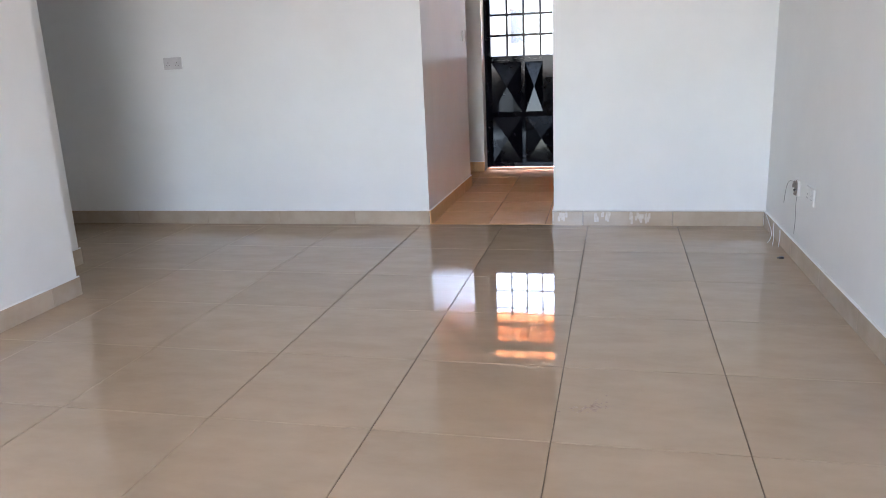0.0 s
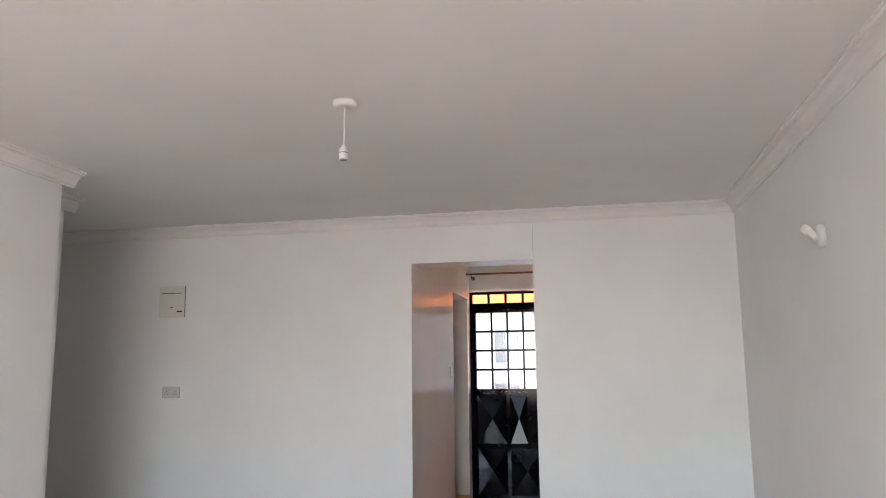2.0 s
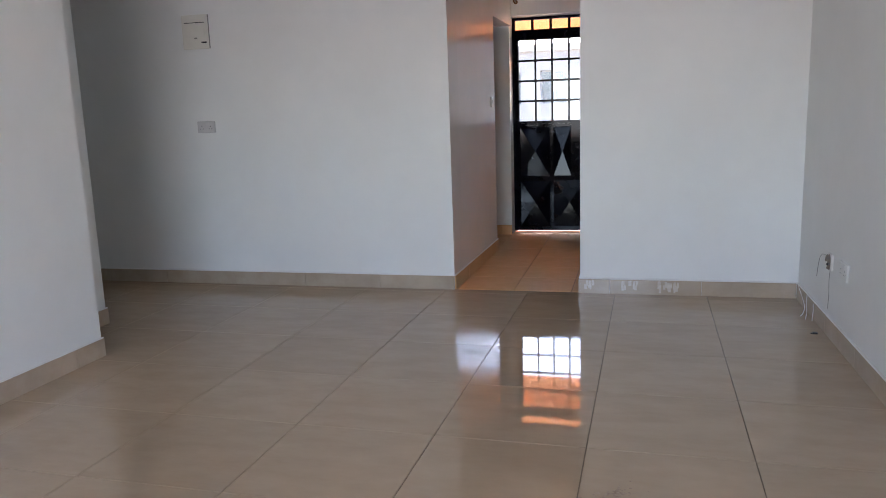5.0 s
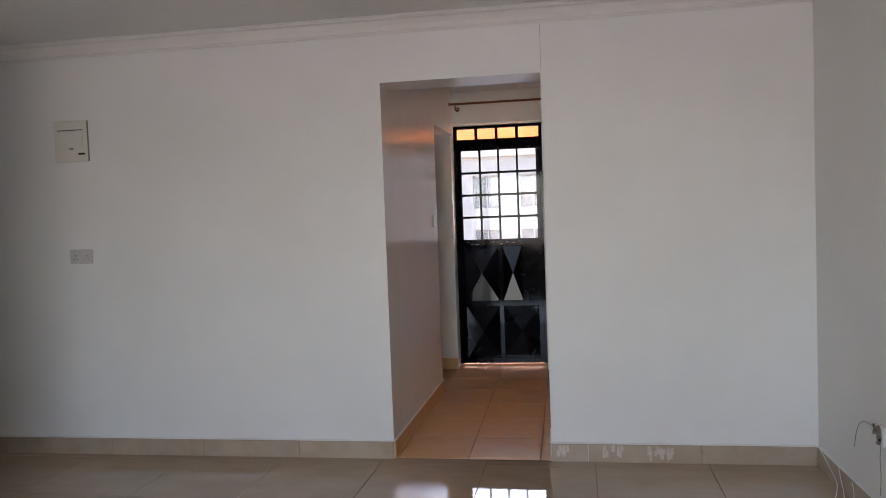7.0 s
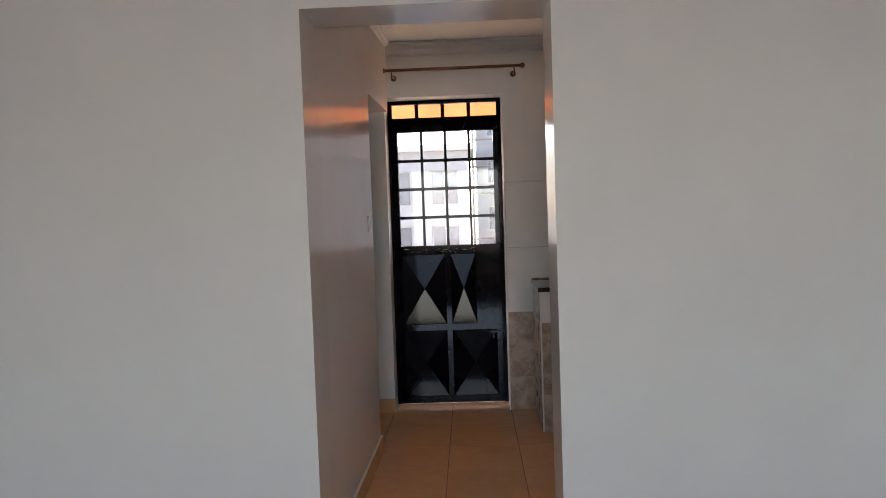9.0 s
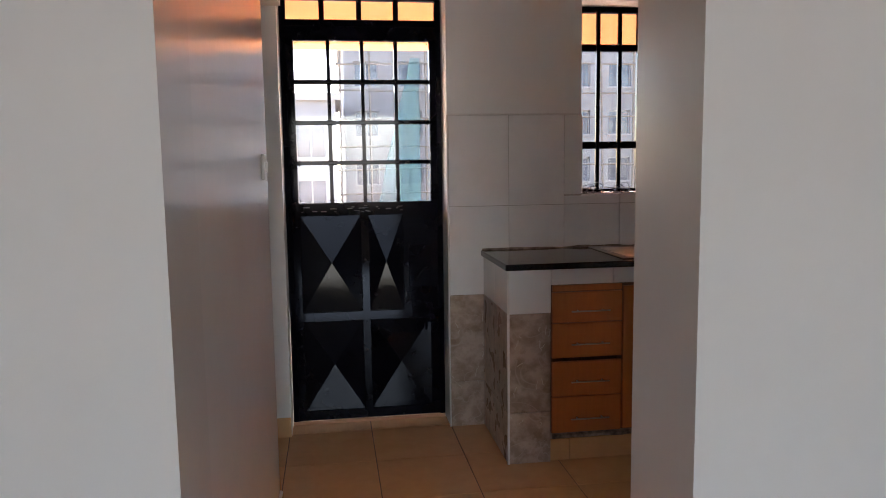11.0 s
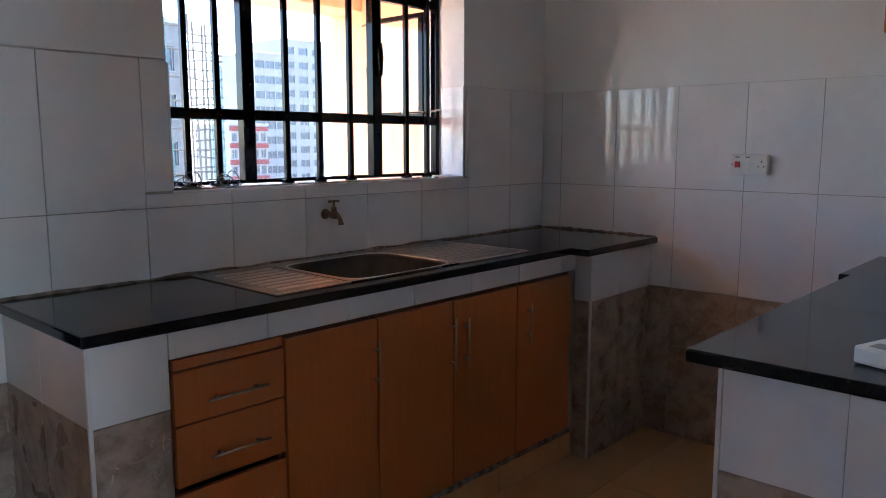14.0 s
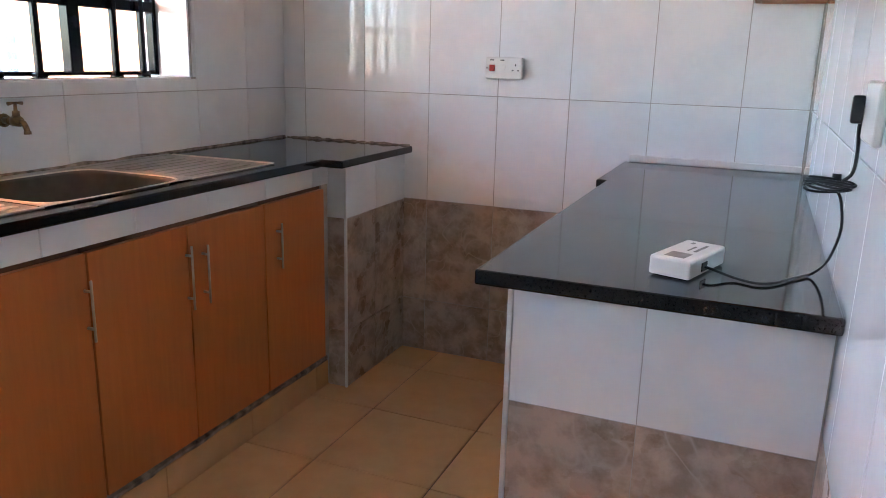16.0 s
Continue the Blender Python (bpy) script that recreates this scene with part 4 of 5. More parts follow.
for pts in (((2.257, -0.05, 0.112), (2.254, -0.12, 0.095), (2.252, -0.21, 0.070), (2.248, -0.33, 0.030), (2.225, -0.40, 0.0035), (2.20, -0.46, 0.0035)),
            ((2.258, -0.33, 0.103), (2.238, -0.42, 0.070), (2.232, -0.47, 0.035), (2.215, -0.53, 0.0035)),
            ((2.258, -0.50, 0.090), (2.250, -0.545, 0.062), (2.246, -0.555, 0.035), (2.243, -0.56, 0.0035))):
    bm = bmesh.new()
    tube(bm, curve_points(pts), 0.0019, 6)
    tagged(part("loose_lead", bm, TRIM, smooth=True), "short pale length of lead lying over the skirting", "lead", "leads by the skirting")
tagged(part("cable_end", boxes((2.195, 2.22, -0.82, -0.80, -0.0005, 0.010), (2.185, 2.197, -0.815, -0.805, -0.0005, 0.006), bevel=0.002), DARK), "small dark plug end lying on the tile floor", "plug")
root, add = wall_plate("cooker_socket", (BACK_X - 0.010, 1.404, 1.227), (0, -1, 0), (-1, 0, 0), 0.146, 0.082, "white cooker socket plate with a red rocker on wall tiles", "socket", PLASTIC, 0.030)
add("red_rocker", -0.044, 0.0, 0.022, 0.024, 0.030, 0.035, RED, 0.001)
add("rocker", 0.002, 0.0, 0.014, 0.022, 0.030, 0.034, PLASTIC, 0.001)
socket_holes(add, 0.050, 0.0, 0.030)
for x in (-0.046, -0.004):
    add("neon", x, 0.030, 0.016, 0.004, 0.030, 0.0308, DARK)
add("screw", -0.066, 0.0, 0.006, 0.006, 0.030, 0.0306, GREY)
root, add = wall_plate("light_switch", (LEAN * 1.145, 1.43, 1.33), (0, 1, 0), (1, 0, 0), 0.086, 0.090, "white rocker light switch at the passage wall's end", "switch", PLASTIC, 0.012)
add("rocker", 0, 0, 0.022, 0.036, 0.012, 0.018, PLASTIC, 0.002)
root, add = wall_plate("wall_socket", (1.800, NEAR_Y + 0.0015, 1.195), (-1, 0, 0), (0, 1, 0), 0.146, 0.086, "white wall socket on the tiles with a charger in it", "socket", PLASTIC)


def build_pendant():
    x, y, z = 0.288, -2.46, CEIL_L
    root = thing("pendant_lamp", (x, y, z), "white plastic ceiling rose and empty bulb holder on a cord", "pendant lamp")
    bm = bmesh.new()
    tube(bm, [(x, y, z), (x, y, z - 0.014), (x, y, z - 0.024), (x, y, z - 0.028)], [0.050, 0.050, 0.046, 0.030], 32)
    wpart("ceiling_rose", bm, PLASTIC, root, smooth=True)
    bm = bmesh.new()
    tube(bm, curve_points([(x, y, z - 0.026), (x - 0.002, y, z - 0.09), (x - 0.001, y, z - 0.15), (x - 0.004, y, z - 0.20)]), 0.003, 8)
    wpart("cord", bm, PLASTIC, root, smooth=True)
    bm = bmesh.new()
    tube(bm, [(x - 0.004, y, z - q) for q in (0.192, 0.200, 0.218, 0.222, 0.250)], [0.008, 0.013, 0.019, 0.019, 0.018], 18)
    wpart("holder", bm, PLASTIC, root, smooth=True)
    bm = bmesh.new()
    tube(bm, [(x - 0.004, y, z - 0.221), (x - 0.004, y, z - 0.225)], 0.0205, 18)
    wpart("ring", bm, GREY, root, "dark holder ring")
    bm = bmesh.new()
    tube(bm, [(x - 0.004, y, z - 0.249), (x - 0.004, y, z - 0.254)], 0.015, 18)
    wpart("contact", bm, GREY, root, "dark holder mouth")


build_pendant()


def build_wall_lamp():
    c = Vector((2.272, -1.88, 1.915))
    root = thing("wall_lamp", c, "white plastic wall lamp holder with no bulb, angled upwards", "wall lamp")
    bm = bmesh.new()
    tube(bm, [c, c + Vector((-0.018, 0, 0)), c + Vector((-0.028, 0, 0))], [0.050, 0.050, 0.042], 28)
    wpart("backplate", bm, PLASTIC, root, smooth=True)
    bm = bmesh.new()
    tube(bm, curve_points([c + Vector((-0.026, 0, -0.01)), c + Vector((-0.036, 0.016, 0.008)), c + Vector((-0.046, 0.045, 0.030))]), 0.015, 16)
    wpart("arm", bm, PLASTIC, root, smooth=True)
    bm = bmesh.new()
    p, d = c + Vector((-0.046, 0.045, 0.030)), Vector((-0.35, 0.75, 0.55)).normalized()
    tube(bm, [p - d * 0.01, p + d * 0.004, p + d * 0.03, p + d * 0.034], [0.016, 0.020, 0.021, 0.016], 18)
    wpart("holder", bm, PLASTIC, root, smooth=True)


build_wall_lamp()


# ---- small white box with its lead on the side worktop ----
def build_adapter():
    at = pose(1.952, 0.550, 0.907, 0, 0, -17.5)
    root = thing("network_box", at, "small white plastic network box with a printed label on the worktop", "network box")
    part("casing", boxes((-0.080, 0.080, -0.037, 0.037, 0.002, 0.036), bevel=0.005), PLASTIC, root)
    part("label", boxes((-0.068, -0.030, -0.020, 0.016, 0.0362, 0.0366)), GREY, root, "grey printed label")
    part("print", boxes((-0.010, 0.050, -0.018, -0.012, 0.0362, 0.0366), (-0.010, 0.030, -0.004, 0.0, 0.0362, 0.0366), (0.046, 0.060, 0.010, 0.016, 0.0362, 0.0366)), GREY, root, "grey bars of print")
    part("port", boxes((-0.030, -0.006, -0.0385, -0.036, 0.008, 0.024), bevel=0.001), DARK, root, "dark lead socket")
    for sx in (-0.06, 0.06):
        part("foot", boxes((sx - 0.008, sx + 0.008, -0.028, 0.028, 0, 0.003)), DARK, root)
    lead = bmesh.new()
    start = at @ Vector((-0.018, -0.038, 0.016))
    tube(lead, curve_points([start, start + Vector((-0.008, -0.016, -0.002)), (1.915, 0.470, 0.912), (1.900, 0.435, 0.911), (1.915, 0.408, 0.911), (1.975, 0.370, 0.911),
                             (2.005, 0.345, 0.914), (1.985, 0.326, 0.945), (1.945, 0.318, 1.005), (1.922, 0.326, 1.055), (1.915, 0.338, 1.080)], 10), 0.0025, 8)
    for k in range(4):
        pts = [(1.910 + 0.010 * math.sin(a * 2 + k), 0.350 + 0.034 * math.cos(a) - 0.002 * k, 1.085 + 0.004 * (k - 2) + 0.006 * math.sin(a + 0.3 * k)) for a in (2 * math.pi * j / 24 for j in range(25))]
        tube(lead, pts, 0.0022, 6)
    tube(lead, [(1.917, 0.338, 1.070), (1.917, 0.338, 1.100)], 0.007, 8)
    tube(lead, curve_points([(1.915, 0.330, 1.088), (1.905, 0.318, 1.105), (1.885, 0.318, 1.140), (1.872, 0.322, 1.172), (1.870, 0.322, 1.186)], 8), 0.0030, 8)
    ob = part("lead", lead, DARK, None, "black power lead with a tied coil", smooth=True)
    placed(ob, root)
    ob = part("charger", boxes((1.862, 1.880, NEAR_Y + 0.0135, NEAR_Y + 0.031, 1.182, 1.224), bevel=0.004), DARK, None, "black plug-in charger")
    placed(ob, root)
    root.location.z = 0.900


build_adapter()


# ---- the town beyond the balcony ----
def far_building(name, label, x0, x1, y0, y1, z1, cols, storey, wall_mat, win=(1.2, 1.3), group="", bands=None, z_from=-14.0, skip=()):
    """A far block with walls, roof, and its window openings as recessed panes with frames on the side facing the balcony."""
    root = thing(name, ((x0 + x1) / 2, (y0 + y1) / 2, z_from), label, "building", group)
    holes = []
    step = (x1 - x0) / cols
    n = int((z1 - 1.0 - z_from) / storey)
    for j in range(n):
        zb = z1 - 0.8 - (j + 1) * storey + 0.9
        if zb < -9:
            break
        for i in range(cols):
            if (i, j) in skip:
                continue
            cx = x0 + (i + 0.5) * step
            holes.append((cx - win[0] / 2, cx + win[0] / 2, zb, zb + win[1]))
    wpart("wall", pierced("y", x0, x1, z_from, z1, y0, y0 + 0.35, holes), wall_mat, root)
    wpart("side_wall", boxes((x0, x0 + 0.3, y0 + 0.35, y1, z_from, z1), (x1 - 0.3, x1, y0 + 0.35, y1, z_from, z1), (x0, x1, y1 - 0.3, y1, z_from, z1)), wall_mat, root)
    wpart("roof", boxes((x0 - 0.3, x1 + 0.3, y0 - 0.3, y1 + 0.3, z1, z1 + 0.35)), CONCRETE, root)
    for a, b, c, d in holes:
        pane = wpart("window", boxes((a, b, y0 + 0.22, y0 + 0.27, c, d)), FAR_GLASS, root)
        fr = bmesh.new()
        for s in ((a, a + 0.08, y0 + 0.15, y0 + 0.22, c, d), (b - 0.08, b, y0 + 0.15, y0 + 0.22, c, d), ((a + b) / 2 - 0.04, (a + b) / 2 + 0.04, y0 + 0.15, y0 + 0.22, c, d),
                  (a, b, y0 + 0.15, y0 + 0.22, d - 0.08, d), (a - 0.1, b + 0.1, y0 - 0.08, y0 + 0.15, c - 0.1, c)):
            box(fr, *s)
        f = part("frame", fr, FACADE)
        f.parent = pane
        f.matrix_parent_inverse = pane.matrix_world.inverted()
    for k, (za, zb) in enumerate(bands or ()):
        wpart("band", boxes((x0 - 0.25, x1 + 0.25, y0 - 0.25, y0 - 0.004, za, zb)), FACADE_RED, root, "red painted balcony band")
    return root


def scaffold(name, label, x0, x1, y, z0, z1, dx, dz, seed):
    """Rough timber poles and ledgers before a facade."""
    rnd = random.Random(seed)
    root = thing(name, ((x0 + x1) / 2, y, z0), label, "scaffolding")
    x = x0
    while x <= x1:
        bm = bmesh.new()
        tube(bm, [(x + rnd.uniform(-.1, .1), y, z0), (x + rnd.uniform(-.15, .15), y, (z0 + z1) / 2), (x + rnd.uniform(-.2, .2), y, z1 + rnd.uniform(-.4, 1.0))], 0.075, 5)
        wpart("pole", bm, POLE, root)
        x += dx * rnd.uniform(0.8, 1.2)
    z = z0 + dz
    while z < z1:
        bm = bmesh.new()
        tube(bm, [(x0 - 0.3, y - 0.08, z + rnd.uniform(-.15, .15)), ((x0 + x1) / 2, y - 0.08, z + rnd.uniform(-.1, .1)), (x1 + 0.3, y - 0.08, z + rnd.uniform(-.15, .15))], 0.06, 5)
        wpart("ledger", bm, POLE, root)
        z += dz * rnd.uniform(0.85, 1.15)
    return root


def net(label, corners, nu, nv, seed, sag=0.4):
    """A hanging sheet of netting between four corners, creased, with some thickness."""
    a, b, c, d = (Vector(p) for p in corners)
    bm = bmesh.new()
    for off in (0.0, 0.02):
        grid = []
        for i in range(nu + 1):
            row = []
            for j in range(nv + 1):
                p = a.lerp(b, i / nu).lerp(d.lerp(c, i / nu), j / nv)
                w = noise.noise(Vector((i * 0.45 + seed, j * 0.18, seed)))
                row.append(bm.verts.new(p + Vector((w * 0.15, w * sag + off, 0.1 * w))))
            grid.append(row)
        for i in range(nu):
            for j in range(nv):
                bm.faces.new((grid[i][j], grid[i + 1][j], grid[i + 1][j + 1], grid[i][j + 1]))
    tagged(part("safety_net", bm, NET, smooth=True), label, "net", "nets on the scaffolding")


far_building("unfinished_building", "grey concrete-block apartment building under construction, wrapped in scaffolding", 1.2, 25.6, 46.0, 60.0, 8.8, 9, 3.0, STONE, (1.5, 1.5))
scaffold("scaffolding", "rough timber scaffolding before the unfinished building", 1.0, 24.8, 44.6, -14.0, 8.9, 1.9, 1.55, 4)
scaffold("scaffold_tower", "leaning timber scaffold tower at the building's corner", 25.7, 27.6, 45.2, -14.0, 8.6, 0.42, 0.55, 9)
net("torn green safety net hanging on the scaffolding", ((5.1, 44.3, 7.4), (5.7, 44.3, 7.4), (5.5, 44.3, -5), (2.1, 44.3, -5)), 12, 30, 2.0)
net("green safety net over the building's corner", ((20.6, 44.3, 8.6), (23.6, 44.3, 8.9), (24.0, 44.3, -8), (20.9, 44.3, -8)), 14, 30, 5.0)
net("narrow green safety net on the scaffold tower", ((26.9, 44.9, 7.0), (27.8, 44.9, 6.2), (27.7, 44.9, -3), (26.8, 44.9, -3)), 6, 24, 7.0)
far_building("unfinished_house", "low pale concrete house shell beside the building site", -7.5, 0.6, 40.0, 50.0, 4.6, 3, 3.1, FACADE, (1.6, 1.9))
far_building("red_and_white_block", "red and white apartment block far off", 75.6, 83.3, 121.0, 133.0, 4.65, 5, 3.0, FACADE, (1.0, 1.5),
             bands=[(3.6, 4.4), (0.5, 1.4), (-2.5, -1.6), (-5.5, -4.6), (-8.5, -7.6)])
far_building("grey_tower_block", "pale grey tower block far off", 87.8, 95.0, 131.0, 146.0, 19.2, 3, 3.0, FACADE, (2.2, 1.5), "tower blocks")
far_building("grey_tower_block", "taller pale grey tower block far off", 98.2, 109.0, 136.0, 150.0, 23.2, 3, 3.0, FACADE, (2.4, 1.5), "tower blocks")


# ---- tiles and skirting ----
def lay(parent, name, material, us, vs, put, joint=0.0022, t=0.008, holes=(), edge=0.0012):
    """Tiles between the joints us and vs; put(u, v) gives a tile's origin, and its two axes."""
    for a, b in zip(us, us[1:]):
        for c, d in zip(vs, vs[1:]):
            cells = [(a, b, c, d)]
            for h in holes:
                cells = [r for cell in cells for r in minus(cell, h)]
            for p, q, r, s in cells:
                if q - p > 0.012 and s - r > 0.012:
                    o, u, v = put(p + joint / 2, r + joint / 2)
                    piece(name, q - p - joint, s - r - joint, t, material, parent, o, u, v, edge)


def joints(first, step, lo, hi):
    k = math.ceil((lo - first) / step)
    out = [lo]
    while first + k * step < hi - 0.01:
        if first + k * step > lo + 0.01:
            out.append(first + k * step)
        k += 1
    return out + [hi]


def grout_sheet(parent, spec):
    wpart("grout", boxes(spec), GROUT, parent)


WHITE_ROWS, BROWN_ROWS = [0.675, 1.117, 1.560], [0.0, 0.232, 0.675]
WIN_HOLE = (1.494, 2.881, 1.166, 2.2)
cols = [0.826, 1.127, 1.411, 1.703, 2.000, 2.297, 2.597, 2.898, 3.198, BACK_X - 0.008]
front = lambda y: (lambda u, v: ((u, y, v), (1, 0, 0), (0, 0, 1)))      # faces -y
# the outer wall
wpart("grout", pierced("y", 0.826, BACK_X - 0.004, 0, 1.560, GLAZE_Y - 0.003, GLAZE_Y - 0.0005, [WIN_HOLE]), GROUT, outer)
lay(outer, "tile", WHITE_TILE, cols, WHITE_ROWS, front(GLAZE_Y - 0.0025), holes=[WIN_HOLE, (1.412, 2.897, 1.160, 1.166)])
lay(outer, "tile", BROWN_TILE, [0.826, 1.004], BROWN_ROWS, front(GLAZE_Y - 0.0025))
# reveal tiles beside the window
lay(outer, "tile", WHITE_TILE, [-2.571, -2.436], [1.168, 1.560], lambda u, v: ((2.876, -u, v), (0, -1, 0), (0, 0, 1)))
lay(outer, "tile", WHITE_TILE, [2.436, 2.571], [1.168, 1.556], lambda u, v: ((1.499, u, v), (0, 1, 0), (0, 0, 1)))
# the end wall: u runs towards -y
ends = [-2.430, -2.322, -2.026, -1.728, -1.431, -1.143, -0.841, -0.532, -NEAR_Y - 0.006]
flip = lambda x: (lambda u, v: ((x, -u, v), (0, -1, 0), (0, 0, 1)))
grout_sheet(end_wall, (BACK_X - 0.003, BACK_X - 0.0005, NEAR_Y, 2.43, 0, 1.556))
lay(end_wall, "tile", WHITE_TILE, ends, WHITE_ROWS[1:2] + [1.556], flip(BACK_X - 0.0025))
lay(end_wall, "tile", WHITE_TILE, ends[:3], WHITE_ROWS[:2], flip(BACK_X - 0.0025))
lay(end_wall, "tile", PATCHY_TILE, ends[2:5], WHITE_ROWS[:2], flip(BACK_X - 0.0025))
lay(end_wall, "tile", WHITE_TILE, ends[4:], WHITE_ROWS[:2], flip(BACK_X - 0.0025))
lay(end_wall, "tile", BROWN_TILE, ends, BROWN_ROWS, flip(BACK_X - 0.0025))
# the partition's kitchen face: u runs towards -x
nears = [-BACK_X + 0.012, -3.25, -2.95, -2.65, -2.35, -2.05, -1.75, -1.45, -1.15]
grout_sheet(partition, (1.15, BACK_X - 0.004, 0.2855, 0.3030, 0, 1.556))
lay(partition, "tile", WHITE_TILE, nears, WHITE_ROWS[:2] + [1.556], lambda u, v: ((-u, 0.3015, v), (-1, 0, 0), (0, 0, 1)), t=0.006)
lay(partition, "tile", BROWN_TILE, nears, BROWN_ROWS, lambda u, v: ((-u, 0.3015, v), (-1, 0, 0), (0, 0, 1)), t=0.006)
# piers and apron of the worktop
lay(base_masonry, "tile", WHITE_TILE, [1.002, 1.190], [0.676, 0.869], front(1.9145))
lay(base_masonry, "tile", BROWN_TILE, [1.002, 1.190], [0.0, 0.232, 0.676], front(1.9145))
lay(base_masonry, "tile", WHITE_TILE, [-2.431, -2.18, -1.909], [0.676, 0.869], flip(1.0045))
lay(base_masonry, "tile", BROWN_TILE, [-2.431, -2.18, -1.909], [0.0, 0.232, 0.676], flip(1.0045))
lay(base_masonry, "tile", WHITE_TILE, [1.190, 1.471, 1.744, 2.025, 2.303, 2.581, 2.860, 2.966], [0.798, 0.869], front(1.9145))
lay(base_masonry, "tile", CERAMIC, [1.190, 1.28, 1.68, 2.08, 2.48, 2.88, 2.966], [0.0, 0.101], front(1.9230))
lay(base_masonry, "tile", WHITE_TILE, [2.970, 3.20, BACK_X - 0.012], [0.672, 0.869], front(PIL_Y + 0.0085))
lay(base_masonry, "tile", BROWN_TILE, [2.970, 3.20, BACK_X - 0.012], [0.0, 0.232, 0.672], front(PIL_Y + 0.0085))
lay(base_masonry, "tile", WHITE_TILE, [-1.914, -PIL_Y - 0.002], [0.672, 0.869], flip(2.9745))
lay(base_masonry, "tile", BROWN_TILE, [-1.914, -PIL_Y - 0.002], [0.0, 0.232, 0.672], flip(2.9745))
for x, y in ((0.9985, 1.9085), (2.968, PIL_Y + 0.003)):
    wpart("edge_trim", boxes((x - 0.005, x + 0.005, y - 0.005, y + 0.005, 0, 0.868), bevel=0.002), TRIM, base_masonry, "white corner trim")
# the side worktop's pier
# pointing that nearly fills the joints of the side counter's front and of the end wall
part("grout", boxes((1.8515, 1.8570, 0.3080, 0.8375, 0.0, 0.870)), GROUT, side_masonry)
part("grout", boxes((BACK_X - 0.0095, BACK_X - 0.0010, 0.3080, GLAZE_Y - 0.012, 0.0, 1.5545)), GROUT, end_wall)
lay(side_masonry, "tile", WHITE_TILE, joint=0.001, us=[-0.838, -0.600, -NEAR_Y - 0.004], vs=[0.630, 0.871], put=flip(1.8585))
lay(side_masonry, "tile", BROWN_TILE, joint=0.001, us=[-0.838, -0.600, -NEAR_Y - 0.004], vs=[0.0, 0.190, 0.630], put=flip(1.8585))
lay(side_masonry, "tile", WHITE_TILE, [-1.96, -1.856], [0.630, 0.871], lambda u, v: ((-u, 0.8375, v), (-1, 0, 0), (0, 0, 1)))
lay(side_masonry, "tile", BROWN_TILE, [-1.96, -1.856], [0.0, 0.190, 0.630], lambda u, v: ((-u, 0.8375, v), (-1, 0, 0), (0, 0, 1)))
wpart("edge_trim", boxes((1.847, 1.857, 0.838, 0.848, 0, 0.870), bevel=0.002), TRIM, side_masonry, "white corner trim")
rnd = random.Random(23)
for x, y, n in ((1.025, 1.9063, 9), (1.145, 1.9063, 8), (0.985, 2.4293, 8), (0.86, 2.4293, 4)):
    owner = base_masonry if y < 2 else outer
    for k in range(n):
        bm = bmesh.new()
        cx, cz = x + rnd.gauss(0, 0.014), rnd.uniform(0.16, 0.62)
        pts = [Vector((cx, y, cz))]
        for j in range(rnd.randint(2, 4)):
            pts.append(pts[-1] + Vector((rnd.gauss(0, 0.006), 0, rnd.uniform(0.004, 0.014))))
        tube(bm, pts, [rnd.uniform(0.0008, 0.0026) for _ in pts], 5)
        wpart("mortar_fleck", bm, SMEAR, owner, "dried pale fleck of mortar")
wpart("edge_trim", boxes((0.818, 0.8255, GLAZE_Y - 0.012, GLAZE_Y - 0.0005, 0, 1.565), bevel=0.002), TRIM, outer, "white corner trim")
wpart("edge_trim", boxes((0.826, 1.494, GLAZE_Y - 0.013, GLAZE_Y - 0.0005, 1.561, 1.568), bevel=0.002), TRIM, outer, "white edge trim")

# skirting
def skirt(parent, a, b, n, h=0.100, step=0.593, first=None, material=SKIRT):
    """Skirting tiles along a wall from a to b, standing out along n."""
    a, b = Vector(a), Vector(b)
    d = (b - a).normalized()
    length = (b - a).length
    edges_ = joints(first if first is not None else 0.0, step, 0.0, length)
    u = Vector((d.x, d.y, 0))
    nn = Vector((n[0], n[1], 0))
    for p, q in zip(edges_, edges_[1:]):
        if u.cross(Vector((0, 0, 1))).dot(nn) > 0:
            o, uu = a + d * (p + 0.001), u
        else:
            o, uu = a + d * (q - 0.001), -u
        piece("skirting", q - p - 0.002, h, 0.012, material, parent, (o.x, o.y, -0.002), tuple(uu), (0, 0, 1), 0.0025)
        piece("paint_bead", q - p - 0.001, 0.007, 0.0115, PLASTER, parent, (o.x, o.y, h - 0.0019), tuple(uu), (0, 0, 1), 0.005)


skirting_root = thing("baseboard", (0, 0, 0), "beige porcelain skirting tiles along the walls", "skirting", kind="structure")
skirt(skirting_root, (-2.98, -0.0), (0.0, -0.0), (0, -1), first=0.045)
skirt(skirting_root, (OPEN_W, 0.0), (2.260, 0.0), (0, -1), first=0.20)
skirt(skirting_root, (2.272, REAR_Y), (2.272, -0.012), (-1, 0))
skirt(skirting_root, (-1.57, REAR_Y), (-1.57, -1.743), (1, 0))
skirt(skirting_root, (-1.582, -1.755), (-2.005, -1.755), (0, 1))
skirt(skirting_root, (-2.005, -1.743), (-2.005, -1.153), (1, 0))
skirt(skirting_root, (-2.017, -1.165), (-2.30, -1.165), (0, 1))
skirt(skirting_root, (-2.98, -1.75), (-2.98, -0.012), (1, 0))
skirt(skirting_root, (0.0, 0.0), (LEAN * 1.295, 1.58), (1, 0), step=0.405, material=CERAMIC)
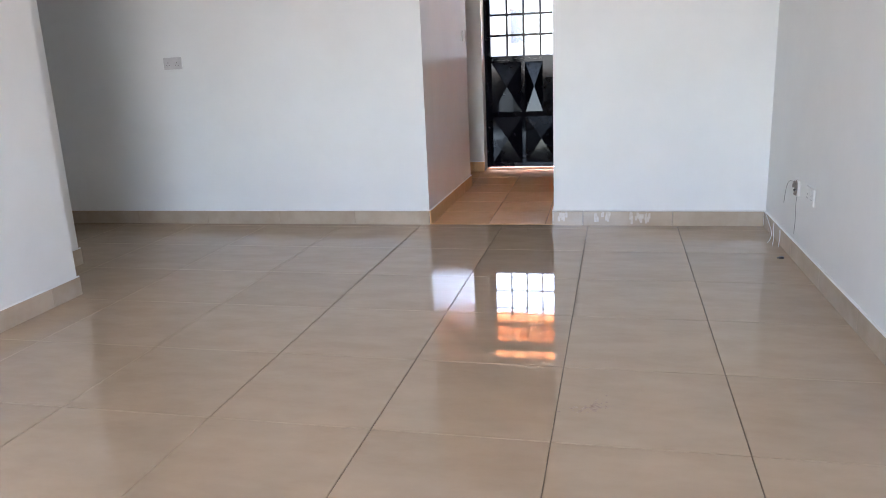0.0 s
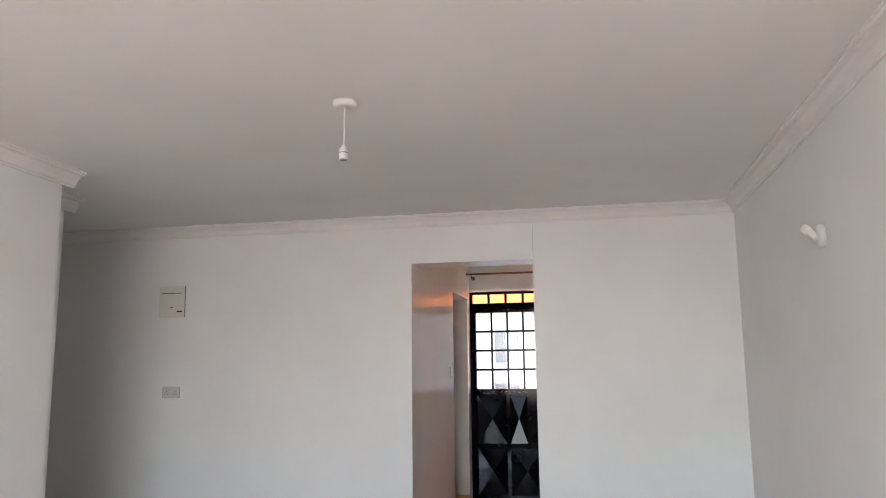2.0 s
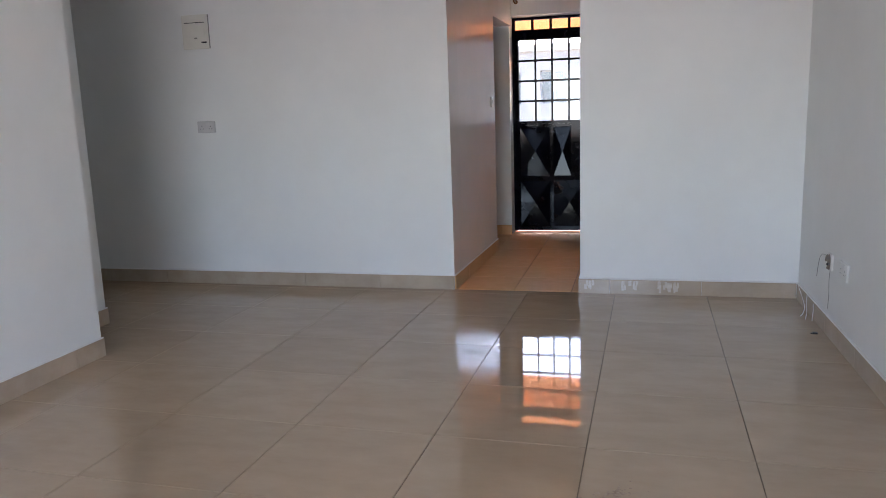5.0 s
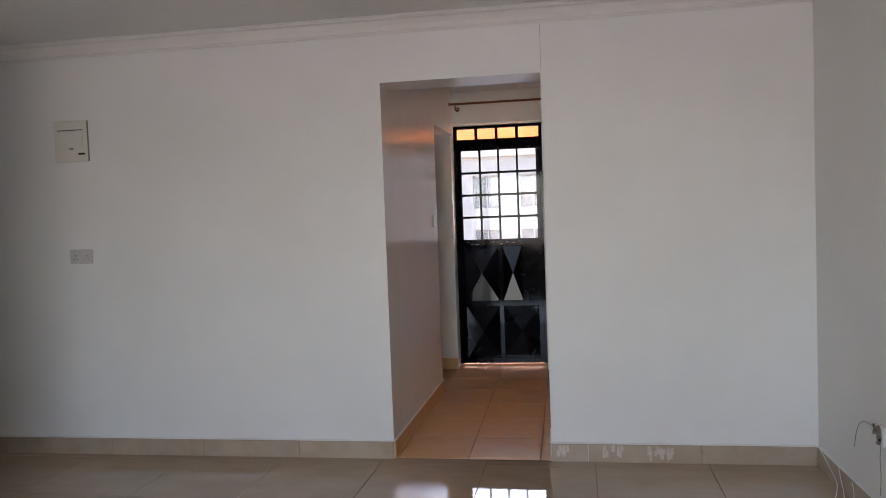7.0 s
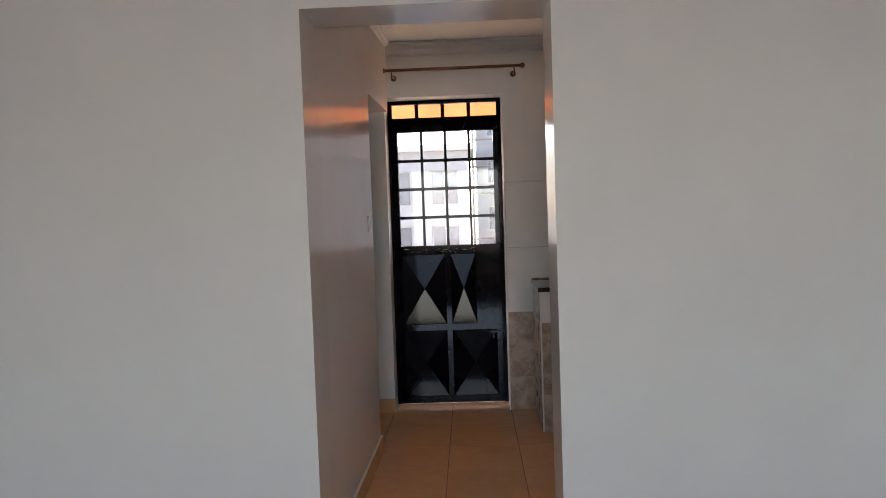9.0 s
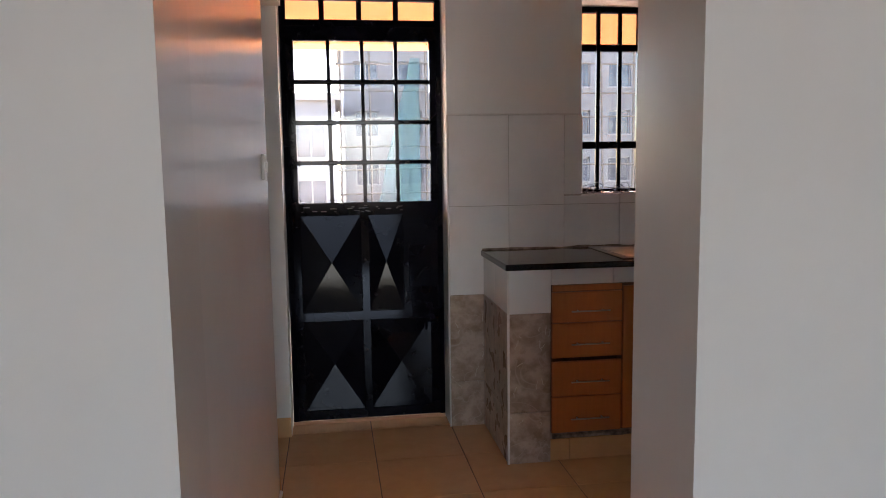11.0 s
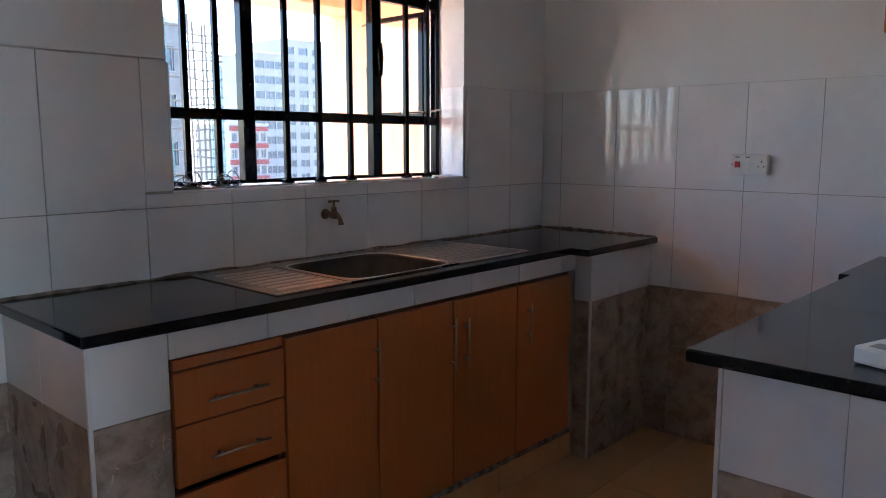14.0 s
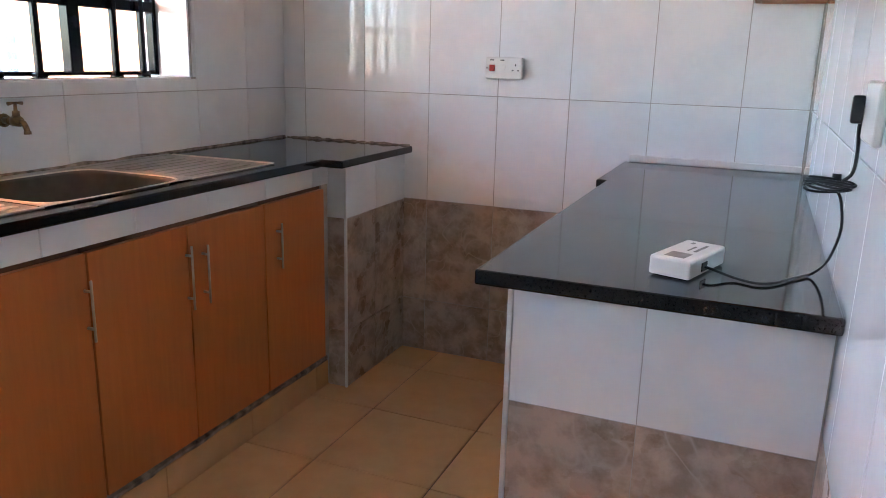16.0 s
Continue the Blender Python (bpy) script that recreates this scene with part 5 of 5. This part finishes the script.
skirt(skirting_root, (-1.3, GLAZE_Y), (0.028, GLAZE_Y), (0, -1), step=0.405, material=CERAMIC)
skirt(skirting_root, (OPEN_W, 0.0), (OPEN_W, 0.285), (-1, 0))

# floors
up = lambda z: (lambda u, v: ((u, v, z), (1, 0, 0), (0, 1, 0)))
SKEW = radians(-0.9)      # the living room's tiles lie a little askew to its walls
PIVOT = Vector((0.45, 0.0, 0.0))
askew_u, askew_v = Vector((math.cos(SKEW), math.sin(SKEW), 0)), Vector((-math.sin(SKEW), math.cos(SKEW), 0))


def askew(u, v):
    p = PIVOT + askew_u * (u - PIVOT.x) + askew_v * v
    return (p.x, p.y, -0.008), askew_u, askew_v


back_rows = joints(-0.10, 0.585, REAR_Y - 0.08, -0.004)
lay(floor_living, "tile", PORCELAIN, joints(-0.06, 0.592, -1.836, 1.124), back_rows, askew, joint=0.003, t=0.008)
lay(floor_living, "tile", PORCELAIN, joints(-0.06, 0.592, 1.124, 2.40), back_rows[:-1] + [0.03], askew, joint=0.003, t=0.008)
lay(floor_living, "tile", PORCELAIN, joints(-0.06, 0.592, -3.0, -1.836), joints(-0.10, 0.585, -1.80, -0.03), askew, joint=0.003, t=0.008)
lay(floor_kitchen, "tile", CERAMIC, joints(0.018, 0.4045, -1.35, BACK_X), joints(1.655, 0.405, 0.014, GLAZE_Y + 0.155), up(-0.008), joint=0.004, t=0.008)

# a hairline crack over the doorway and splashes of wall paint on the skirting
bm = bmesh.new()
tube(bm, [(OPEN_W + 0.004 + 0.003 * noise.noise(Vector((k * 0.6, 0, 2))), -0.0002, OPEN_H + 0.01 + k * 0.019) for k in range(14)], 0.0011, 4)
wpart("crack", bm, GREY, partition, "hairline plaster crack")
rnd = random.Random(5)
for cx, w in ((0.95, 0.05), (1.20, 0.06), (1.26, 0.03), (1.42, 0.05), (1.47, 0.04), (1.52, 0.03)):
    bm = bmesh.new()
    for k in range(7):
        x, z = cx + rnd.uniform(-w, w) * 0.5, rnd.uniform(0.035, 0.082)
        box(bm, x - rnd.uniform(0.003, 0.010), x + rnd.uniform(0.003, 0.010), -0.01245 - 0.00025 * k, -0.0118, z - rnd.uniform(0.008, 0.03), min(0.096, z + rnd.uniform(0.006, 0.02)))
    wpart("paint_smear", bm, SMEAR, skirting_root, "dried splash of white wall paint")

# dried muddy footmark on the polished floor
MUD = shader("dried_mud", (0.26, 0.17, 0.11), 0.85, color2=(0.36, 0.26, 0.18), scale=60)
rnd = random.Random(11)
bm = bmesh.new()
for k in range(90):
    a, r = rnd.uniform(0, 6.28), abs(rnd.gauss(0, 0.5))
    x, y = 1.208 + 0.075 * r * math.cos(a) + 0.015 * math.cos(3 * a), -2.780 + 0.062 * r * math.sin(a) + 0.4 * 0.075 * r * math.cos(a)
    q = rnd.uniform(0.0025, 0.008)
    n = rnd.randint(5, 8)
    ring = [bm.verts.new((x + q * rnd.uniform(0.6, 1.2) * math.cos(6.283 * i / n), y + q * rnd.uniform(0.6, 1.3) * math.sin(6.283 * i / n), 0.0002)) for i in range(n)]
    crown = bm.verts.new((x, y, 0.0004 + 0.00001 * k))
    for i in range(n):
        bm.faces.new((ring[i], ring[(i + 1) % n], crown))
tagged(part("mud_mark", bm, MUD), "dried muddy scuff mark on the polished floor tile", "mud mark", kind="stuff")
